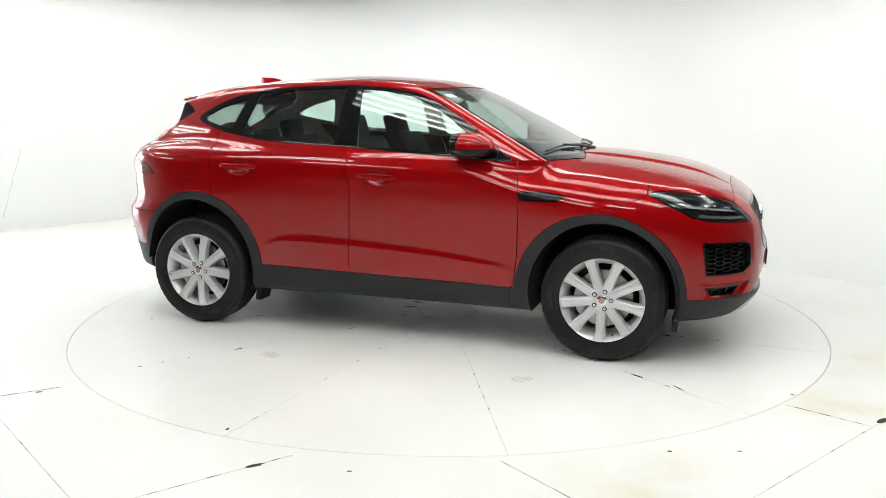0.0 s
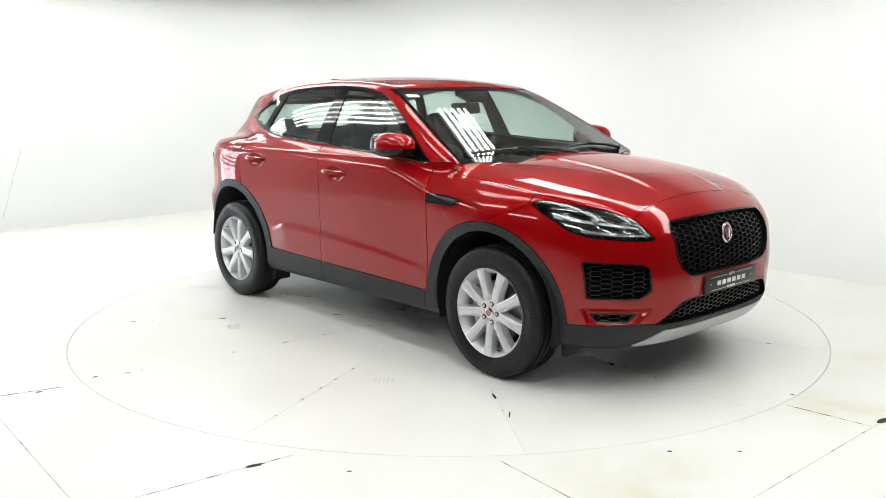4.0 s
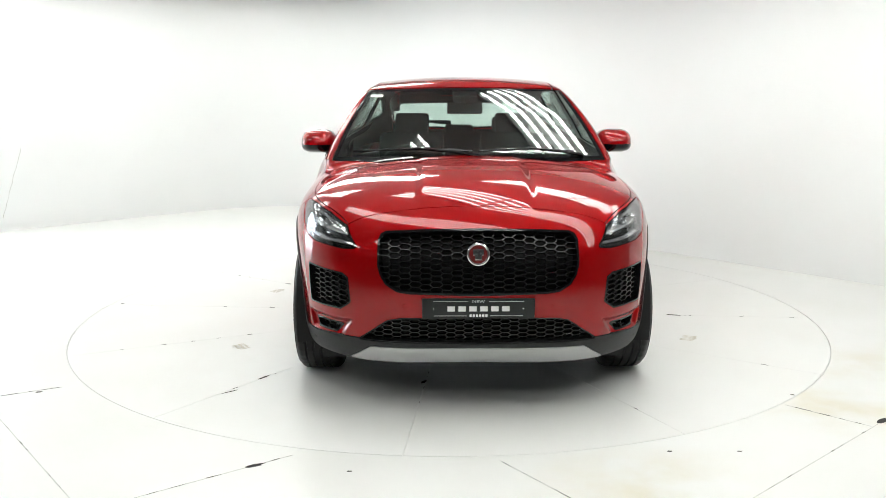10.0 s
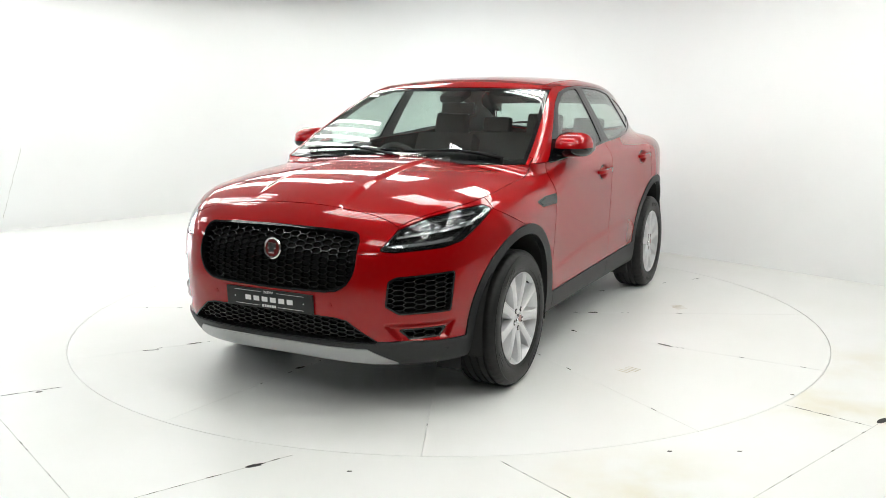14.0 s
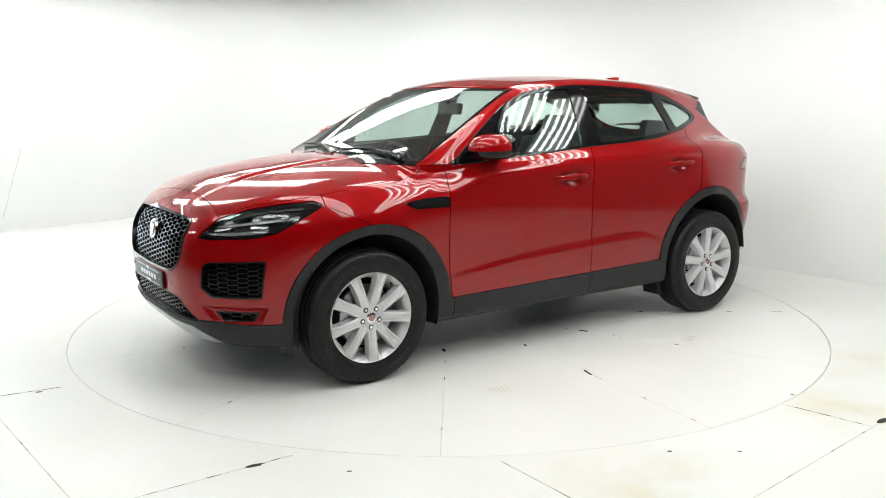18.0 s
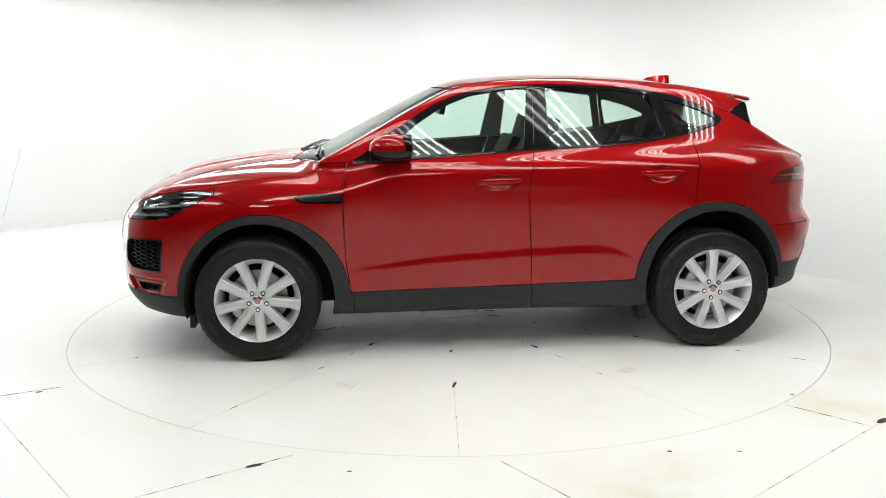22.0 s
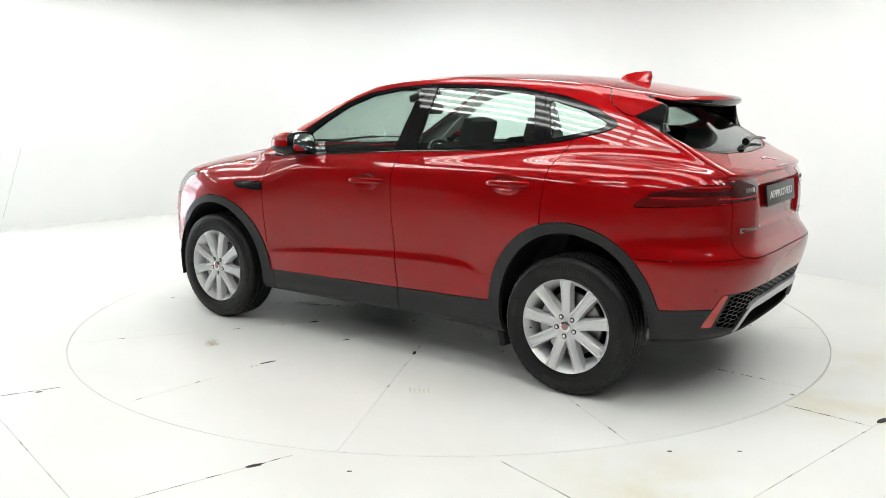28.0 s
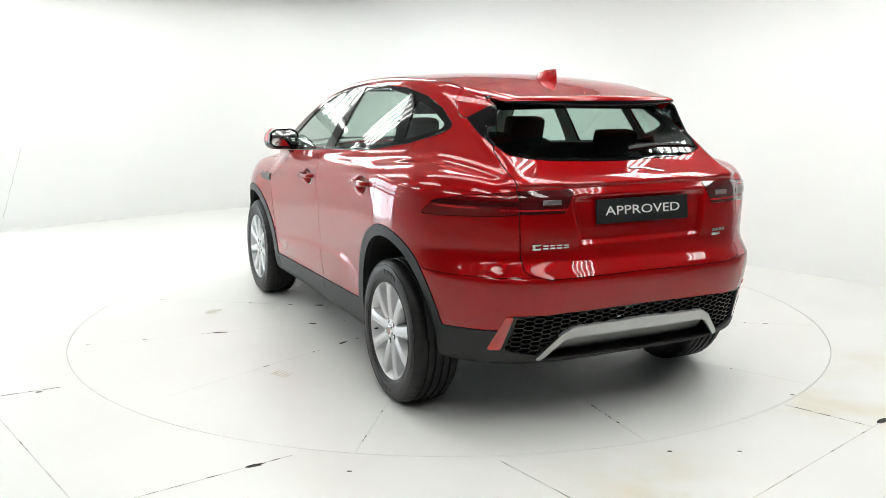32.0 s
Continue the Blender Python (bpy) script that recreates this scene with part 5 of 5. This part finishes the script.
                x, y, z = pw(c, 0.7) * pw(cl, 0.6), pw(s, 0.68) * pw(cl, 0.6), pw(sl, 0.8)
                x = x * 0.128 if x > 0 else max(x * 0.125, -0.100)
                taper = 1 - 0.22 * max(x, 0) / 0.128
                row.append(bm.verts.new((x, y * 0.110 * taper, z * ((0.090 if top else 0.056)) * taper - 0.020)))
            rows.append(row)
        for p, q in zip(rows, rows[1:]):
            for i in range(36):
                bm.faces.new((p[i], p[(i + 1) % 36], q[(i + 1) % 36], q[i]))
        bmesh.ops.remove_doubles(bm, verts=bm.verts, dist=1e-5)
        bmesh.ops.recalc_face_normals(bm, faces=bm.faces)
        return bm

    mirror = part("door_mirror", shell_bm(True), RED, car, "red door mirror with black base", pose(mc.x, mc.y, mc.z))
    part("mirror_base", shell_bm(False), GLOSS_BLACK, mirror, "black plastic mirror base")
    part("mirror_rim", oval_bm(0.100, 0.064, -0.109, -0.060), GLOSS_BLACK, mirror)
    part("mirror_glass", oval_bm(0.088, 0.053, -0.1115, -0.105), CHROME, mirror, "silvered mirror glass")
    arm = tube_bm([(0.03, 0.0, -0.045), (0.06, -sgn * 0.06, -0.055), (0.085, -sgn * 0.105, -0.068)], [0.022, 0.020, 0.024], 12)
    part("mirror_arm", arm, GLOSS_BLACK, mirror)

    # ---- door handles ----
    for hx, hz, door in ((-0.036, 1.021, doors_f), (-0.997, 1.060, doors_r)):
        bm = bmesh.new()
        rows = []
        hy = along(np.array([[hx + 0.125, 0.5, hz], [hx - 0.125, 0.5, hz]]), np.array([[0, 1.0, 0]] * 2), 0.0, 0.1, 0.6)[:, 1]
        for i in range(15):
            s = -1 + 2 * i / 14
            x = hx + s * 0.128
            y = hy[1] + (hy[0] - hy[1]) * (s + 1) / 2 + 0.028 * (1 - abs(s) ** 5)
            hh = 0.0155 * (1 - 0.35 * abs(s) ** 6)
            rows.append([bm.verts.new((x, sgn * (y + yy), hz + zz * hh - 0.003 * s)) for yy, zz in ((-0.012, -0.8), (-0.002, -1), (0.008, -0.7), (0.010, 0.0), (0.008, 0.7), (-0.002, 1), (-0.012, 0.8))])
        for p, q in zip(rows, rows[1:]):
            for k in range(7):
                bm.faces.new((p[k], p[(k + 1) % 7], q[(k + 1) % 7], q[k]))
        bm.faces.new(rows[0])
        bm.faces.new(rows[-1][::-1])
        bmesh.ops.recalc_face_normals(bm, faces=bm.faces)
        part("door_handle", bm, RED, door[0 if sgn > 0 else 1], "red painted grab handle")
    # bright-edged seal along the foot of the side windows
    foot = np.array(DLO[:9])
    fx = np.linspace(0.70, -1.44, 60)
    fz = np.interp(fx, foot[::-1, 0], foot[::-1, 1]) + 0.001
    p0 = np.stack([fx, np.full_like(fx, 0.2), fz], -1)
    edge = along(p0, np.broadcast_to((0, 1.0, 0), p0.shape), -0.001, 0.1, 1.0)
    part("waist_seal", tube_bm([(x, sgn * y, z) for x, y, z in edge], 0.0045, 8), GLOSS_BLACK, car, "thin glossy window seal")
    # small deflectors under the sills and the front bumper
    part("wheel_deflector", box_bm(0.035, 0.13, 0.09, bevel=0.006), DARK, car, at=pose(-0.925, sgn * 0.80, 0.215, 0, 12, 0))
    part("wheel_deflector", box_bm(0.03, 0.12, 0.09, bevel=0.006), CLAD, car, at=pose(1.735, sgn * 0.72, 0.215))
    # parking sensors
    for sx, sy, sz in ((2.19, 0.34, 0.55), (1.93, 0.79, 0.33)):
        part("parking_sensor", lathe([(0.0, 0.003), (0.010, 0.003), (0.011, 0.0)], 16), CLAD if sz < 0.4 else RED, bumper_front, at=pose(front_x(sy, sz) - 0.001 + (0.005 if sz < 0.4 else 0), sgn * sy, sz, 0, 0, -90 + sgn * 55 * (sy > 0.5)))
    part("parking_sensor", lathe([(0.0, 0.003), (0.010, 0.003), (0.011, 0.0)], 16), RED, bumper_rear, at=tail_frame(sgn * 0.70, 0.585, 0.0) @ pose(0, 0, 0, 0, 0, 180))

# ---- roof aerial, wipers ----
bm = bmesh.new()
secs = [(-1.175, 0.004, 0.004), (-1.20, 0.022, 0.020), (-1.25, 0.040, 0.028), (-1.30, 0.050, 0.030), (-1.338, 0.056, 0.026), (-1.352, 0.030, 0.014)]
rows = []
for x, h, w in secs:
    z0 = float(ROOF(x)) - 0.004
    rows.append([bm.verts.new((x + dx * h, yy * w, z0 + zz * (h + 0.008))) for yy, zz, dx in ((1, 0, 0), (0.75, 0.35, 0), (0.42, 0.75, -0.2), (0.22, 1, -0.25), (-0.22, 1, -0.25), (-0.42, 0.75, -0.2), (-0.75, 0.35, 0), (-1, 0, 0))])
for p, q in zip(rows, rows[1:]):
    for k in range(8):
        bm.faces.new((p[k], p[(k + 1) % 8], q[(k + 1) % 8], q[k]))
bm.faces.new(rows[0])
bm.faces.new(rows[-1][::-1])
bmesh.ops.recalc_face_normals(bm, faces=bm.faces)
part("roof_aerial", bm, RED, car, "red shark-fin aerial", angle=50)


def on_screen(y, z, out):
    """A place on the windscreen, a little above it."""
    p = along(np.array([[0.0, y, z]]), np.array([[1.0, 0, 0]]), 0.0, 0.0, 1.5)[0]
    n = slope(p[None])[0]
    return Vector(p) + Vector(n).normalized() * out


for y0, y1, z0, z1 in ((-0.68, 0.02, 1.168, 1.172), (0.06, 0.62, 1.172, 1.166)):
    pts = [on_screen(y0 + (y1 - y0) * k / 10, z0 + (z1 - z0) * k / 10 + 0.012 * math.sin(math.pi * k / 10), 0.011) for k in range(11)]
    wiper = part("wiper_blade", tube_bm(pts, 0.007, 6), MESH_BLACK, car, "black windscreen wiper")
    tip = on_screen(y1 + 0.05, 1.162, 0.008) + Vector((0.03, 0, -0.012))
    part("wiper_arm", tube_bm([tip, tip.lerp(pts[6], 0.5) + Vector((0.003, 0, 0.006)), pts[5] + Vector((0.002, 0, 0.007))], [0.012, 0.009, 0.006], 8), MESH_BLACK, wiper)
slip = bmesh.new()
rows = [[slip.verts.new(on_screen(-0.62 + 0.08 * k / 6, z, o)) for z, o in ((1.490, 0.001), (1.506, 0.001), (1.506, 0.002), (1.490, 0.002))] for k in range(7)]
for p, q in zip(rows, rows[1:]):
    for k in range(4):
        slip.faces.new((p[k], p[(k + 1) % 4], q[(k + 1) % 4], q[k]))
bmesh.ops.recalc_face_normals(slip, faces=slip.faces)
part("screen_label", slip, WHITE_LETTER, car, "small pale label on the windscreen")
pts = []
for k in range(9):
    y = -0.06 - 0.44 * k / 8
    p = along(np.array([[-1.0, y, 1.235 + 0.012 * math.sin(k / 8 * math.pi)]]), np.array([[-1.0, 0, 0]]), 0.0, 0.1, 1.4)[0]
    n = Vector(slope(p[None])[0]).normalized()
    pts.append(Vector(p) + n * 0.022)
rw = part("rear_wiper", tube_bm(pts, [0.020, 0.020, 0.018, 0.014, 0.011, 0.010, 0.009, 0.008, 0.006], 8), MESH_BLACK, gate, "black rear wiper")

# ---- cabin ----
def cushion(name, sx, sy, sz, at, parent, mat=TRIM, label=""):
    bm = box_bm(sx, sy, sz, bevel=min(sx, sy, sz) * 0.36)
    return part(name, bm, mat, parent, label, at)


for sy in (0.37, -0.37):
    seat = cushion("front_seat", 0.52, 0.50, 0.16, pose(0.12, sy, 0.62, 0, -8, 0), car, label="black cloth front seat")
    cushion("backrest", 0.15, 0.48, 0.62, pose(-0.32, 0, 0.36, 0, -18, 0), seat)
    cushion("headrest", 0.10, 0.25, 0.18, pose(-0.455, 0, 0.73, 0, -8, 0), seat)
    part("headrest_post", tube_bm([(-0.43, 0.06, 0.6), (-0.45, 0.06, 0.72)], 0.008, 6), STEEL, seat)
    part("headrest_post", tube_bm([(-0.43, -0.06, 0.6), (-0.45, -0.06, 0.72)], 0.008, 6), STEEL, seat)
bench = cushion("rear_seat", 0.50, 1.25, 0.16, pose(-0.86, 0, 0.64, 0, -6, 0), car, label="black cloth rear bench")
cushion("backrest", 0.14, 1.25, 0.56, pose(-0.30, 0, 0.32, 0, -16, 0), bench)
for sy in (0.40, 0.0, -0.40):
    cushion("headrest", 0.09, 0.24, 0.13 if sy else 0.08, pose(-0.41, sy, 0.66 if sy else 0.62, 0, -8, 0), bench)
dash = bmesh.new()
rows = []
for k in range(13):
    y = -0.74 + 1.48 * k / 12
    b = 0.03 * (y / 0.74) ** 2
    hump = 0.035 * math.exp(-((y + 0.37) / 0.17) ** 2)
    rows.append([dash.verts.new((x - b, y, z)) for x, z in ((0.98, 1.075), (0.80, 1.085), (0.60, 1.075 + hump), (0.50, 1.03 + hump), (0.47, 0.92), (0.52, 0.70), (0.75, 0.55), (0.98, 0.55))])
for p, q in zip(rows, rows[1:]):
    for k in range(8):
        dash.faces.new((p[k], p[(k + 1) % 8], q[(k + 1) % 8], q[k]))
dash.faces.new(rows[0])
dash.faces.new(rows[-1][::-1])
bmesh.ops.recalc_face_normals(dash, faces=dash.faces)
dashboard = part("dashboard", dash, CABIN_PLASTIC, car, "black moulded dashboard")
wheel_pts = [(0, 0.185 * math.cos(2 * math.pi * k / 32), 0.185 * math.sin(2 * math.pi * k / 32)) for k in range(33)]
steer = part("steering_wheel", tube_bm(wheel_pts, 0.016, 8), CABIN_PLASTIC, car, "black steering wheel", pose(0.34, -0.37, 1.01, 0, 24, 0))
part("wheel_boss", box_bm(0.05, 0.15, 0.11, 0.02, 0, -0.01, 0.02), CABIN_PLASTIC, steer)
for yy in (-0.12, 0.12):
    part("wheel_spoke", box_bm(0.02, 0.12, 0.035, 0.01, yy, -0.01, 0.006), SILVER_DARK, steer)
part("column", tube_bm([(0.02, 0, 0), (0.25, 0, -0.04)], 0.04, 12), CABIN_PLASTIC, steer)
mir = part("cabin_mirror", box_bm(0.04, 0.24, 0.075, bevel=0.018), CABIN_PLASTIC, car, "black rear-view mirror", pose(0.20, 0.0, 1.415, 0, -10, 0))
part("mirror_stem", tube_bm([(0.0, 0, 0.02), (0.07, 0, 0.07)], 0.012, 8), CABIN_PLASTIC, mir)
part("camera_housing", box_bm(0.16, 0.16, 0.05, 0, 0, 0, 0.018), CABIN_PLASTIC, mir, at=pose(0.06, 0, 0.075, 0, 28, 0))
part("cabin_floor", box_bm(1.72, 1.60, 0.06, 0.0, 0, 0.40, 0.01), TRIM, car)
part("load_floor", box_bm(0.70, 1.10, 0.04, -1.52, 0, 0.74, 0.01), TRIM, car)


def turn_at(t):
    return TURN_START + TURN_RATE * t


def motions():
    """The turntable turns steadily and carries the car round."""
    times = [0.5 * k for k in range(65)]
    walk(turntable, [(t, pose(0, 0, 0, 0, 0, turn_at(t))) for t in times])
    walk(car, [(t, pose(0, 0, 0, 0, 0, turn_at(t)) @ Matrix.Translation((CAR_X, CAR_Y, 0.0))) for t in times])


motions()
